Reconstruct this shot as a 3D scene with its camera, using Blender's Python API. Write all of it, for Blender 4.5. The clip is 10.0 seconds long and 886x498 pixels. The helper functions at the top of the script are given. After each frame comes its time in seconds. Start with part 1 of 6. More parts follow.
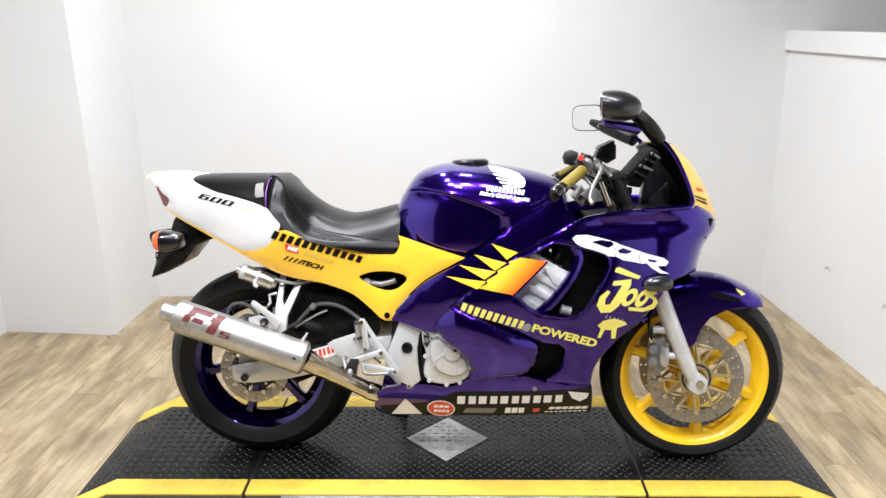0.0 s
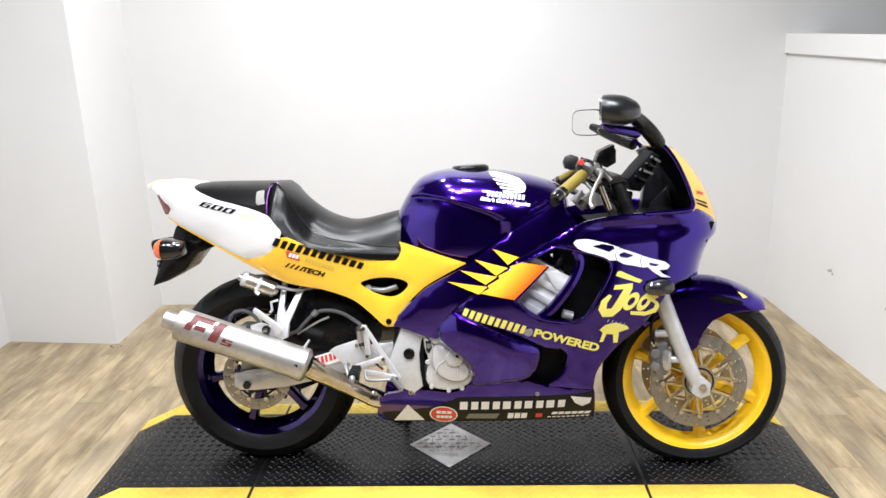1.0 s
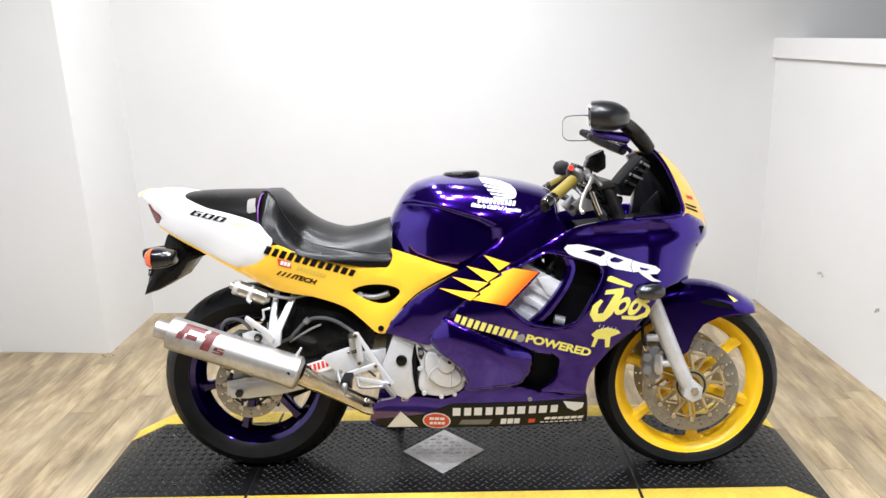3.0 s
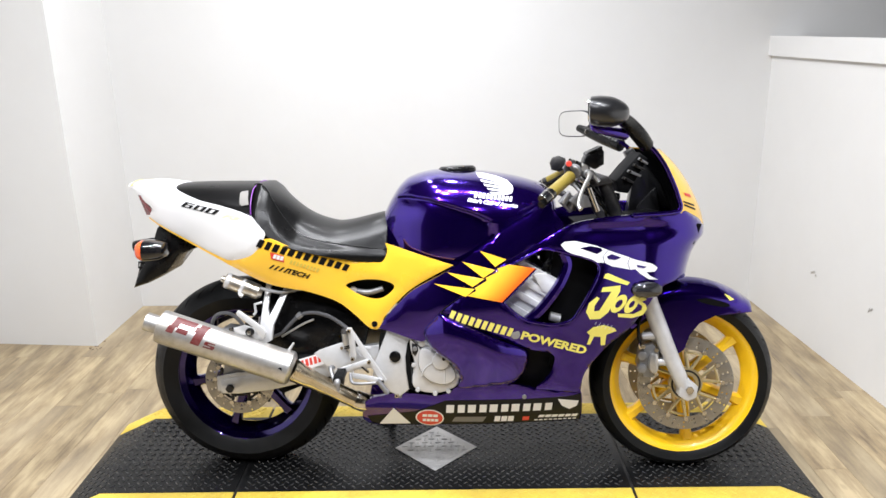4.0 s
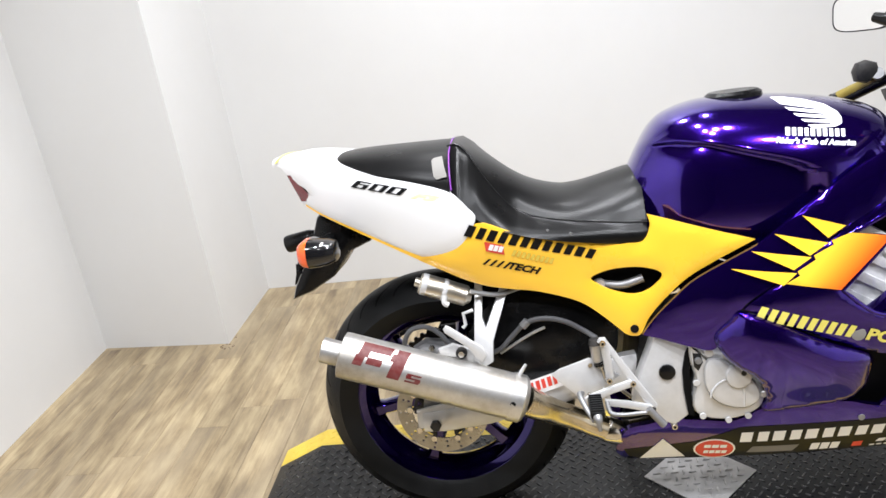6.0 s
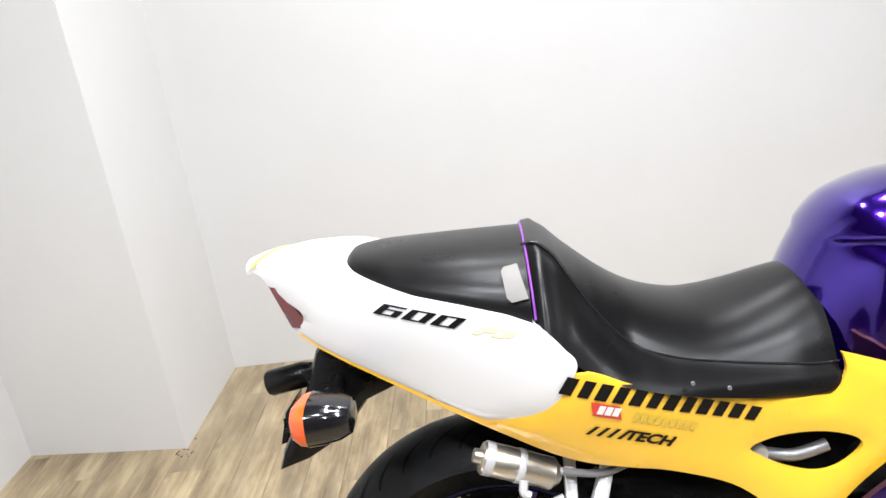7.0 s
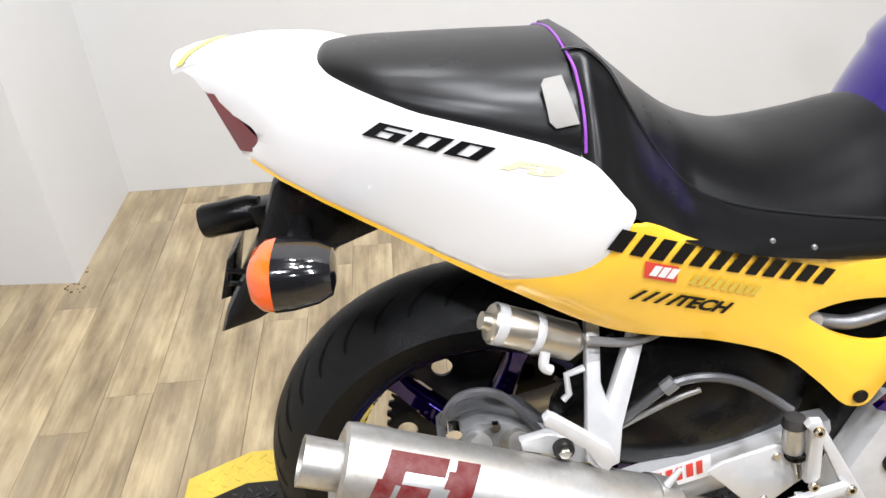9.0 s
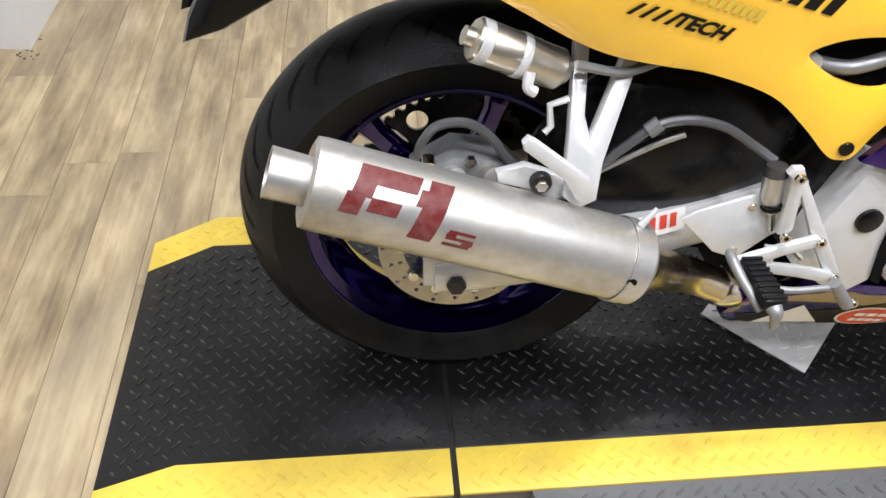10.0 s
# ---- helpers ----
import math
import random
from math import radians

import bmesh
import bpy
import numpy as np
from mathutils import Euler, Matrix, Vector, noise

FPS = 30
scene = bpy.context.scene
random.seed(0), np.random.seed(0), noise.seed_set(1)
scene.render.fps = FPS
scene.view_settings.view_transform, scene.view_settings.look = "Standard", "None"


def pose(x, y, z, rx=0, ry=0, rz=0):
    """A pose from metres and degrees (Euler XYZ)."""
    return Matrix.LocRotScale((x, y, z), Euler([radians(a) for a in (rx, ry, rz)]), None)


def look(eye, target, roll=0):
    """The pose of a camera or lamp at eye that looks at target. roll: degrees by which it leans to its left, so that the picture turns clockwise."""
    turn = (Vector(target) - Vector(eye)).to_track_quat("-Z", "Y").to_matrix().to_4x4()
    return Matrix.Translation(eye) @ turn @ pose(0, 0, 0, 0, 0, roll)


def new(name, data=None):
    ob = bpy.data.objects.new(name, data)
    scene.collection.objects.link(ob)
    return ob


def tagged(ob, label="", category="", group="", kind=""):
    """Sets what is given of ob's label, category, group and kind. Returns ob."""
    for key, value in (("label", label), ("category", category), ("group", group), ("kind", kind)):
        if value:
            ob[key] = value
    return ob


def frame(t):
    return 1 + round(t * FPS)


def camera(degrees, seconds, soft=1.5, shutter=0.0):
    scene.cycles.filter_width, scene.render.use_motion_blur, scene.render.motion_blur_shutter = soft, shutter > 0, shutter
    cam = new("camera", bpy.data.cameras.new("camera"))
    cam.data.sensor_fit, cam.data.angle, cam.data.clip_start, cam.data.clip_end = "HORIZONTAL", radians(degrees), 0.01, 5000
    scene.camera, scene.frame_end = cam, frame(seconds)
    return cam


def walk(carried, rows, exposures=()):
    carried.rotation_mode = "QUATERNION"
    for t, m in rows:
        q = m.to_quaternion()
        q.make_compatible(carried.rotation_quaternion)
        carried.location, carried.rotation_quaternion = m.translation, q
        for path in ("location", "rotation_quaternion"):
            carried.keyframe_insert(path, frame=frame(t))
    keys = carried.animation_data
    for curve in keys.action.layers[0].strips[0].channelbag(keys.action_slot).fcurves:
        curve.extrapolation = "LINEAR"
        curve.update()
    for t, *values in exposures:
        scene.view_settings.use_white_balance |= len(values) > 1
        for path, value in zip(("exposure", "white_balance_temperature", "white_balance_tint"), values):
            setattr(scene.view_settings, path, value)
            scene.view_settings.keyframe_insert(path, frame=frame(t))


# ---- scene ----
cam = camera(61.3, 10.0)
PATH = [
    (0, (0.237, 0.867, 1.452), (0.177, 2.78, 0.869), -0.9),
    (0.5, (0.242, 0.868, 1.451), (0.176, 2.782, 0.873), -1.3),
    (1, (0.242, 0.865, 1.45), (0.175, 2.782, 0.884), -1.5),
    (1.5, (0.242, 0.863, 1.454), (0.179, 2.782, 0.897), -1.4),
    (2, (0.244, 0.859, 1.452), (0.183, 2.778, 0.894), -1.6),
    (3.5, (0.249, 0.868, 1.455), (0.205, 2.79, 0.904), -1.8),
    (4, (0.23, 0.888, 1.449), (0.209, 2.805, 0.882), -1.0),
    (4.2, (0.198, 0.902, 1.453), (0.178, 2.802, 0.829), -1.3),
    (4.5, (0.162, 0.926, 1.438), (0.106, 2.827, 0.819), -2.8),
    (4.7, (0.125, 0.951, 1.441), (0.049, 2.859, 0.847), -6.7),
    (5, (0.062, 1.009, 1.435), (-0.033, 2.901, 0.792), -6.5),
    (5.2, (0.036, 1.096, 1.416), (-0.038, 2.985, 0.760), -6.8),
    (5.4, (-0.007, 1.223, 1.416), (-0.161, 3.112, 0.775), -8.1),
    (5.5, (-0.032, 1.276, 1.407), (-0.199, 3.168, 0.782), -7.9),
    (5.7, (-0.1, 1.377, 1.395), (-0.357, 3.234, 0.7), -7.7),
    (6.8, (-0.376, 2.024, 1.37), (-0.495, 3.873, 0.615), -9.0),
    (7, (-0.395, 2.131, 1.37), (-0.53, 4.003, 0.68), -8.0),
    (7.2, (-0.401, 2.217, 1.373), (-0.560, 4.085, 0.674), -7.9),
    (7.5, (-0.426, 2.299, 1.364), (-0.525, 4.14, 0.589), -6.7),
    (7.7, (-0.449, 2.323, 1.366), (-0.486, 4.156, 0.569), -5.6),
    (8, (-0.494, 2.345, 1.363), (-0.474, 4.158, 0.518), -4.2),
    (8.2, (-0.511, 2.360, 1.345), (-0.458, 4.146, 0.447), -3.8),
    (8.5, (-0.527, 2.369, 1.323), (-0.438, 4.115, 0.352), -2.6),
    (8.7, (-0.532, 2.368, 1.309), (-0.446, 4.100, 0.313), -2.8),
    (9, (-0.536, 2.367, 1.268), (-0.426, 4.022, 0.151), -2.3),
    (9.2, (-0.541, 2.367, 1.235), (-0.424, 3.969, 0.043), -2.2),
    (9.5, (-0.544, 2.35, 1.195), (-0.388, 3.856, -0.111), 0.3),
    (9.7, (-0.548, 2.340, 1.176), (-0.388, 3.783, -0.199), 1.4),
    (9.9, (-0.545, 2.329, 1.159), (-0.389, 3.709, -0.280), 2.5),
    (10, (-0.546, 2.323, 1.143), (-0.387, 3.692, -0.306), 2.5),
]
walk(cam, [(t, look(eye, target, roll)) for t, eye, target, roll in PATH], [(0, 0.0), (3.5, 0.0), (4.5, -0.05), (5.5, -0.06), (7.0, -0.04), (8.0, 0.04), (8.5, 0.02), (9.0, -0.05), (9.5, -0.20), (10, -0.20)])
from mathutils import geometry

# world, lights
world = bpy.data.worlds.new("world")
scene.world = world
world.use_nodes = True
world.node_tree.nodes["Background"].inputs[0].default_value = (0.9, 0.95, 1.0, 1)
world.node_tree.nodes["Background"].inputs[1].default_value = 0.25
CEIL = 3.0
# First seven follow the lamp dots on the tank; last five are added fill.
LAMPS = [(-0.45, 4.45, 8.0), (0.16, 4.30, 8.0), (-0.35, 3.60, 9.5), (-0.30, 3.13, 9.5), (-0.16, 2.90, 9.5), (0.02, 3.12, 9.5), (0.31, 3.13, 9.5),
         (-1.0, 1.5, 28.0), (0.1, 0.9, 28.0), (1.1, 1.5, 28.0), (-0.55, 2.2, 29.0), (0.65, 2.2, 29.0)]



def lamp(x, y, watts):
    data = bpy.data.lights.new("downlight", "AREA")
    data.shape, data.size, data.energy, data.color = "DISK", 0.12, watts, (0.95, 0.98, 1.05)
    data.spread = radians(160)
    ob = new("downlight_lamp", data)
    ob.matrix_world = pose(x, y, CEIL - 0.035)
    return ob


for lx, ly, watts in LAMPS:
    lamp(lx, ly, watts)


# ---- materials
def mat(name, color, rough=0.5, metal=0.0, coat=0.0, spec=0.5):
    m = bpy.data.materials.new(name)
    m.use_nodes = True
    b = m.node_tree.nodes["Principled BSDF"]
    b.inputs["Base Color"].default_value = (*color, 1)
    b.inputs["Roughness"].default_value = rough
    b.inputs["Metallic"].default_value = metal
    b.inputs["Coat Weight"].default_value = coat
    b.inputs["Coat Roughness"].default_value = 0.02
    b.inputs["Specular IOR Level"].default_value = spec
    return m


def node(m, kind, **kw):
    n = m.node_tree.nodes.new(kind)
    for k, v in kw.items():
        n.inputs[k.replace("_", " ")].default_value = v
    return n


def bsdf(m):
    return m.node_tree.nodes["Principled BSDF"]


def wear(m, scale=20.0, amount=0.25, rough=0.15, bump=0.0, bump_scale=200.0, stretch=(1, 1, 1), dark=(0, 0, 0)):
    """Stains and grain at two scales: colour towards dark, roughness up, fine bump."""
    t, b = m.node_tree, bsdf(m)
    co = node(m, "ShaderNodeTexCoord")
    mp = node(m, "ShaderNodeMapping")
    mp.inputs["Scale"].default_value = stretch
    t.links.new(co.outputs["Object"], mp.inputs[0])
    n1 = node(m, "ShaderNodeTexNoise", Scale=scale, Detail=6.0, Roughness=0.65)
    t.links.new(mp.outputs[0], n1.inputs["Vector"])
    ramp = node(m, "ShaderNodeMapRange", From_Min=0.38, From_Max=0.72, To_Min=0.0, To_Max=amount)
    t.links.new(n1.outputs["Fac"], ramp.inputs[0])
    mix = t.nodes.new("ShaderNodeMix")
    mix.data_type = "RGBA"
    mix.inputs[6].default_value = b.inputs["Base Color"].default_value
    mix.inputs[7].default_value = (*dark, 1)
    t.links.new(ramp.outputs[0], mix.inputs[0])
    t.links.new(mix.outputs[2], b.inputs["Base Color"])
    r0 = b.inputs["Roughness"].default_value
    rr = node(m, "ShaderNodeMapRange", From_Min=0.3, From_Max=0.75, To_Min=max(0.02, r0 - rough * 0.5), To_Max=r0 + rough)
    t.links.new(n1.outputs["Fac"], rr.inputs[0])
    t.links.new(rr.outputs[0], b.inputs["Roughness"])
    if bump:
        n2 = node(m, "ShaderNodeTexNoise", Scale=bump_scale, Detail=4.0)
        t.links.new(mp.outputs[0], n2.inputs["Vector"])
        bp = node(m, "ShaderNodeBump", Strength=bump, Distance=0.002)
        t.links.new(n2.outputs["Fac"], bp.inputs["Height"])
        t.links.new(bp.outputs[0], b.inputs["Normal"])
    return m


WALL = wear(mat("white_wall_paint", (0.67, 0.668, 0.66), 0.55), 1.6, 0.09, 0.1, 0.15, 260, dark=(0.4, 0.36, 0.32))
CEILING = mat("dark_ceiling_paint", (0.03, 0.03, 0.031), 0.8)
# for unseen walls, added dark so that glossy parts reflect little
DARKWALL = wear(mat("added_dark_wall", (0.03, 0.03, 0.031), 0.7), 2.0, 0.2, 0.1, dark=(0.06, 0.06, 0.06))
SCUFF_DARK = mat("brown_dirt", (0.10, 0.05, 0.03), 0.8)
SCUFF = mat("wall_scuff", (0.42, 0.40, 0.38), 0.7)
GREYHOSE = mat("braided_grey_hose", (0.10, 0.10, 0.105), 0.35, 0.3)
GREYWALL = wear(mat("grey_wall_paint", (0.42, 0.42, 0.42), 0.7), 2.0, 0.1, 0.1, dark=(0.3, 0.3, 0.3))
PURPLE = mat("purple_pearl_paint", (0.030, 0.0041, 0.24), 0.13, 0.94, 0.85)
# Purple darkened in colour for the shade that the rear wheel stands in.
RIMPURPLE = mat("purple_wheel_paint_shaded", (0.010, 0.0012, 0.095), 0.10, 0.92, 1.0)
YELLOW = wear(mat("yellow_paint", (0.96, 0.56, 0.04), 0.28, 0.0, 0.9), 7, 0.10, 0.06, dark=(0.86, 0.40, 0.02))
RIMYELLOW = wear(mat("yellow_wheel_paint", (0.93, 0.56, 0.01), 0.32, 0.0, 0.6), 14, 0.12, 0.1, dark=(0.3, 0.15, 0.02))
WHITE = mat("white_paint", (0.74, 0.74, 0.745), 0.28, 0.0, 0.6)
DECALWHITE = mat("white_sticker", (0.85, 0.85, 0.86), 0.35)
DECALBLACK = mat("black_sticker", (0.006, 0.006, 0.007), 0.3, spec=0.18)
DECALYELLOW = mat("yellow_sticker", (0.86, 0.77, 0.16), 0.35)
PALEYELLOW = mat("faded_yellow_sticker", (0.84, 0.75, 0.45), 0.4)
DECALRED = wear(mat("red_sticker", (0.10, 0.008, 0.008), 0.42, spec=0.3), 60, 0.15, 0.1, dark=(0.4, 0.3, 0.28))
BRIGHTRED = mat("bright_red_sticker", (0.70, 0.06, 0.04), 0.4)
BLACK = wear(mat("black_plastic", (0.004, 0.004, 0.0044), 0.19, spec=0.22), 18, 0.5, 0.2, 0.15, 500, dark=(0.010, 0.010, 0.010))
HOUSING = mat("dark_grey_housing_plastic", (0.012, 0.012, 0.013), 0.28, 0.0, 0.3)
GLOSSBLACK = mat("gloss_black", (0.008, 0.008, 0.009), 0.12, 0.0, 0.6)
RUBBER = wear(mat("tyre_rubber", (0.0055, 0.0058, 0.0063), 0.40, spec=0.18), 12, 0.5, 0.2, 0.3, 300, dark=(0.010, 0.010, 0.010))
MAT_RUBBER = wear(mat("black_mat_rubber", (0.0050, 0.0051, 0.0055), 0.34, spec=0.36), 5, 0.5, 0.14, 0.25, 160, dark=(0.008, 0.008, 0.0078))
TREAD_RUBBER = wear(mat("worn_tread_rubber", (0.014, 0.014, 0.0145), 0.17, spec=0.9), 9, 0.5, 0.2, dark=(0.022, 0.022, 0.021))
MAT_YELLOW = wear(mat("yellow_mat_rubber", (0.74, 0.54, 0.07), 0.5), 7, 0.45, 0.2, 0.2, 160, dark=(0.35, 0.24, 0.06))
LEATHER = wear(mat("seat_vinyl", (0.0050, 0.0049, 0.0050), 0.29, spec=0.17), 9, 0.4, 0.05, 0.04, 420, dark=(0.009, 0.0086, 0.0082))
SILVER = wear(mat("silver_cast_paint", (0.63, 0.63, 0.635), 0.36, 0.3), 16, 0.35, 0.15, 0.06, 350, dark=(0.36, 0.35, 0.33))
ALU = wear(mat("brushed_aluminium", (0.60, 0.595, 0.585), 0.36, 0.8), 14, 0.7, 0.16, 0.03, 300, (1, 1, 1), (0.26, 0.22, 0.16))
STEEL = wear(mat("polished_steel", (0.68, 0.65, 0.60), 0.16, 1.0), 25, 0.3, 0.12, dark=(0.42, 0.34, 0.24))
DISC = wear(mat("brake_disc_steel", (0.40, 0.385, 0.36), 0.30, 0.95), 40, 0.3, 0.15, dark=(0.22, 0.20, 0.17))
STEELPLATE = wear(mat("worn_tread_plate", (0.62, 0.61, 0.60), 0.42, 0.25), 16, 0.5, 0.2, dark=(0.36, 0.35, 0.34))
PLATE = wear(mat("diamond_plate_steel", (0.15, 0.15, 0.153), 0.5, 0.6), 9, 0.4, 0.25, dark=(0.09, 0.088, 0.085))
DARKMETAL = wear(mat("dark_metal", (0.02, 0.02, 0.021), 0.4, 0.4, spec=0.3), 20, 0.4, 0.2, dark=(0.12, 0.11, 0.10))
GREY = wear(mat("grey_metal", (0.28, 0.28, 0.285), 0.42, 0.6), 20, 0.3, 0.2, dark=(0.08, 0.08, 0.08))
HEATSTEEL = wear(mat("heat_tinted_steel", (0.66, 0.60, 0.48), 0.2, 1.0), 22, 0.5, 0.12, dark=(0.30, 0.20, 0.09))
PAINTWELT = mat("seat_welt_vinyl", (0.012, 0.012, 0.012), 0.25)
CHAMPAGNE = wear(mat("champagne_anodised", (0.60, 0.55, 0.46), 0.3, 0.9), 30, 0.3, 0.1, dark=(0.6, 0.6, 0.58))
# Cast alloy lightened in colour to offset the shade inside the vent.
LIGHTENEDALLOY = wear(mat("lightened_cast_alloy", (0.86, 0.86, 0.86), 0.4, 0.1), 25, 0.25, 0.1, 0.2, 300, dark=(0.3, 0.3, 0.3))
GOLD = wear(mat("gold_anodised", (0.55, 0.46, 0.26), 0.3, 0.85), 30, 0.3, 0.1, dark=(0.5, 0.48, 0.42))
GRIP = wear(mat("olive_yellow_grip_rubber", (0.20, 0.15, 0.02), 0.42), 60, 0.4, 0.1, 0.4, 700, dark=(0.2, 0.14, 0.02))
ORANGE_LENS = mat("orange_lens", (0.80, 0.10, 0.008), 0.15, 0.0, 0.6)
RED_LENS = mat("red_lens", (0.12, 0.006, 0.009), 0.12, 0.0, 0.7)
CHROME = mat("mirror_chrome", (0.9, 0.9, 0.9), 0.03, 1.0)
SMOKE = mat("smoked_plastic", (0.02, 0.02, 0.022), 0.08, 0.0, 0.8)
GREYPATCH = mat("grey_reflective_patch", (0.20, 0.19, 0.175), 0.6, spec=0.3)
STRAP = mat("purple_strap", (0.22, 0.05, 0.36), 0.4)
LINER = mat("black_liner", (0.003, 0.003, 0.0035), 0.6, spec=0.1)
LIT = bpy.data.materials.new("lamp_glow")
LIT.use_nodes = True
bsdf(LIT).inputs["Emission Color"].default_value = (1, 0.97, 0.93, 1)
bsdf(LIT).inputs["Emission Strength"].default_value = 90.0


def flakes(m):
    """Fine metallic flake in the pearl paint."""
    t, b = m.node_tree, bsdf(m)
    co = node(m, "ShaderNodeTexCoord")
    v = node(m, "ShaderNodeTexVoronoi", Scale=1500.0)
    t.links.new(co.outputs["Object"], v.inputs["Vector"])
    mix = t.nodes.new("ShaderNodeMix")
    mix.data_type, mix.blend_type = "RGBA", "OVERLAY"
    mix.inputs[0].default_value = 0.25
    mix.inputs[6].default_value = b.inputs["Base Color"].default_value
    t.links.new(v.outputs["Color"], mix.inputs[7])
    t.links.new(mix.outputs[2], b.inputs["Base Color"])


flakes(PURPLE)


def orange_fade(m):
    """Livery panel that runs from yellow to orange along the machine."""
    t, b = m.node_tree, bsdf(m)
    co = node(m, "ShaderNodeTexCoord")
    sx = t.nodes.new("ShaderNodeSeparateXYZ")
    t.links.new(co.outputs["Object"], sx.inputs[0])
    a = t.nodes.new("ShaderNodeMath")
    a.operation = "MULTIPLY_ADD"
    a.inputs[1].default_value, a.inputs[2].default_value = -0.9, 0.0
    t.links.new(sx.outputs["Z"], a.inputs[0])
    s = t.nodes.new("ShaderNodeMath")
    s.operation = "ADD"
    t.links.new(sx.outputs["X"], s.inputs[0])
    t.links.new(a.outputs[0], s.inputs[1])
    r = node(m, "ShaderNodeMapRange", From_Min=0.20, From_Max=0.285)
    t.links.new(s.outputs[0], r.inputs[0])
    mix = t.nodes.new("ShaderNodeMix")
    mix.data_type = "RGBA"
    mix.inputs[6].default_value, mix.inputs[7].default_value = (0.92, 0.55, 0.04, 1), (0.85, 0.12, 0.01, 1)
    t.links.new(r.outputs[0], mix.inputs[0])
    t.links.new(mix.outputs[2], b.inputs["Base Color"])
    return m


ORANGE = orange_fade(mat("orange_fade_paint", (0.9, 0.4, 0.02), 0.3, 0, 0.6))


def wood(name):
    m = mat(name, (0.42, 0.33, 0.22), 0.42)
    t, b = m.node_tree, bsdf(m)
    co = node(m, "ShaderNodeTexCoord")
    info = node(m, "ShaderNodeObjectInfo")
    add = t.nodes.new("ShaderNodeVectorMath")
    add.operation = "MULTIPLY_ADD"
    add.inputs[0].default_value = (1, 1, 1)
    t.links.new(info.outputs["Random"], add.inputs[0])
    add.inputs[1].default_value = (37.0, 91.0, 13.0)
    t.links.new(co.outputs["Object"], add.inputs[2])
    mp = node(m, "ShaderNodeMapping")
    mp.inputs["Scale"].default_value = (1, 0.045, 1)
    t.links.new(add.outputs[0], mp.inputs[0])
    grain = node(m, "ShaderNodeTexNoise", Scale=80.0, Detail=8.0, Roughness=0.6, Distortion=0.5)
    t.links.new(mp.outputs[0], grain.inputs["Vector"])
    mp2 = node(m, "ShaderNodeMapping")
    mp2.inputs["Scale"].default_value = (1, 0.26, 1)
    t.links.new(add.outputs[0], mp2.inputs[0])
    blot = node(m, "ShaderNodeTexNoise", Scale=15.0, Detail=5.0, Roughness=0.6)
    t.links.new(mp2.outputs[0], blot.inputs["Vector"])
    mixf = t.nodes.new("ShaderNodeMath")
    mixf.operation = "MULTIPLY_ADD"
    mixf.inputs[1].default_value = 0.30
    t.links.new(grain.outputs["Fac"], mixf.inputs[0])
    half = t.nodes.new("ShaderNodeMath")
    half.operation = "MULTIPLY"
    half.inputs[1].default_value = 0.70
    t.links.new(blot.outputs["Fac"], half.inputs[0])
    t.links.new(half.outputs[0], mixf.inputs[2])
    ramp = t.nodes.new("ShaderNodeValToRGB")
    e = ramp.color_ramp.elements
    e[0].position, e[0].color = 0.31, (0.15, 0.105, 0.062, 1)
    e[1].position, e[1].color = 0.62, (0.53, 0.415, 0.24, 1)
    mid = e.new(0.47)
    mid.color = (0.33, 0.245, 0.135, 1)
    t.links.new(mixf.outputs[0], ramp.inputs[0])
    # washed grey patches and small dark knots
    wash = node(m, "ShaderNodeTexNoise", Scale=6.0, Detail=3.0, Roughness=0.5)
    t.links.new(mp2.outputs[0], wash.inputs["Vector"])
    wr = node(m, "ShaderNodeMapRange", From_Min=0.45, From_Max=0.65, To_Max=0.42)
    t.links.new(wash.outputs["Fac"], wr.inputs[0])
    grey = t.nodes.new("ShaderNodeMix")
    grey.data_type = "RGBA"
    grey.inputs[7].default_value = (0.36, 0.295, 0.20, 1)
    t.links.new(wr.outputs[0], grey.inputs[0])
    t.links.new(ramp.outputs[0], grey.inputs[6])
    knot = node(m, "ShaderNodeTexVoronoi", Scale=7.0)
    mp3 = node(m, "ShaderNodeMapping")
    mp3.inputs["Scale"].default_value = (1, 0.55, 1)
    t.links.new(add.outputs[0], mp3.inputs[0])
    t.links.new(mp3.outputs[0], knot.inputs["Vector"])
    kr = node(m, "ShaderNodeMapRange", From_Min=0.04, From_Max=0.10, To_Min=0.65, To_Max=0.0)
    t.links.new(knot.outputs["Distance"], kr.inputs[0])
    km = t.nodes.new("ShaderNodeMath")
    km.operation = "MULTIPLY"
    t.links.new(kr.outputs[0], km.inputs[0])
    t.links.new(grain.outputs["Fac"], km.inputs[1])
    dark = t.nodes.new("ShaderNodeMix")
    dark.data_type = "RGBA"
    dark.inputs[7].default_value = (0.10, 0.07, 0.045, 1)
    t.links.new(km.outputs[0], dark.inputs[0])
    t.links.new(grey.outputs[2], dark.inputs[6])
    tint = node(m, "ShaderNodeMapRange", To_Min=0.73, To_Max=0.94)
    t.links.new(info.outputs["Random"], tint.inputs[0])
    hsv = node(m, "ShaderNodeHueSaturation", Saturation=0.96)
    t.links.new(tint.outputs[0], hsv.inputs["Value"])
    t.links.new(dark.outputs[2], hsv.inputs["Color"])
    t.links.new(hsv.outputs[0], b.inputs["Base Color"])
    bp = node(m, "ShaderNodeBump", Strength=0.12, Distance=0.001)
    t.links.new(grain.outputs["Fac"], bp.inputs["Height"])
    t.links.new(bp.outputs[0], b.inputs["Normal"])
    return m


WOOD = wood("vinyl_wood_plank")


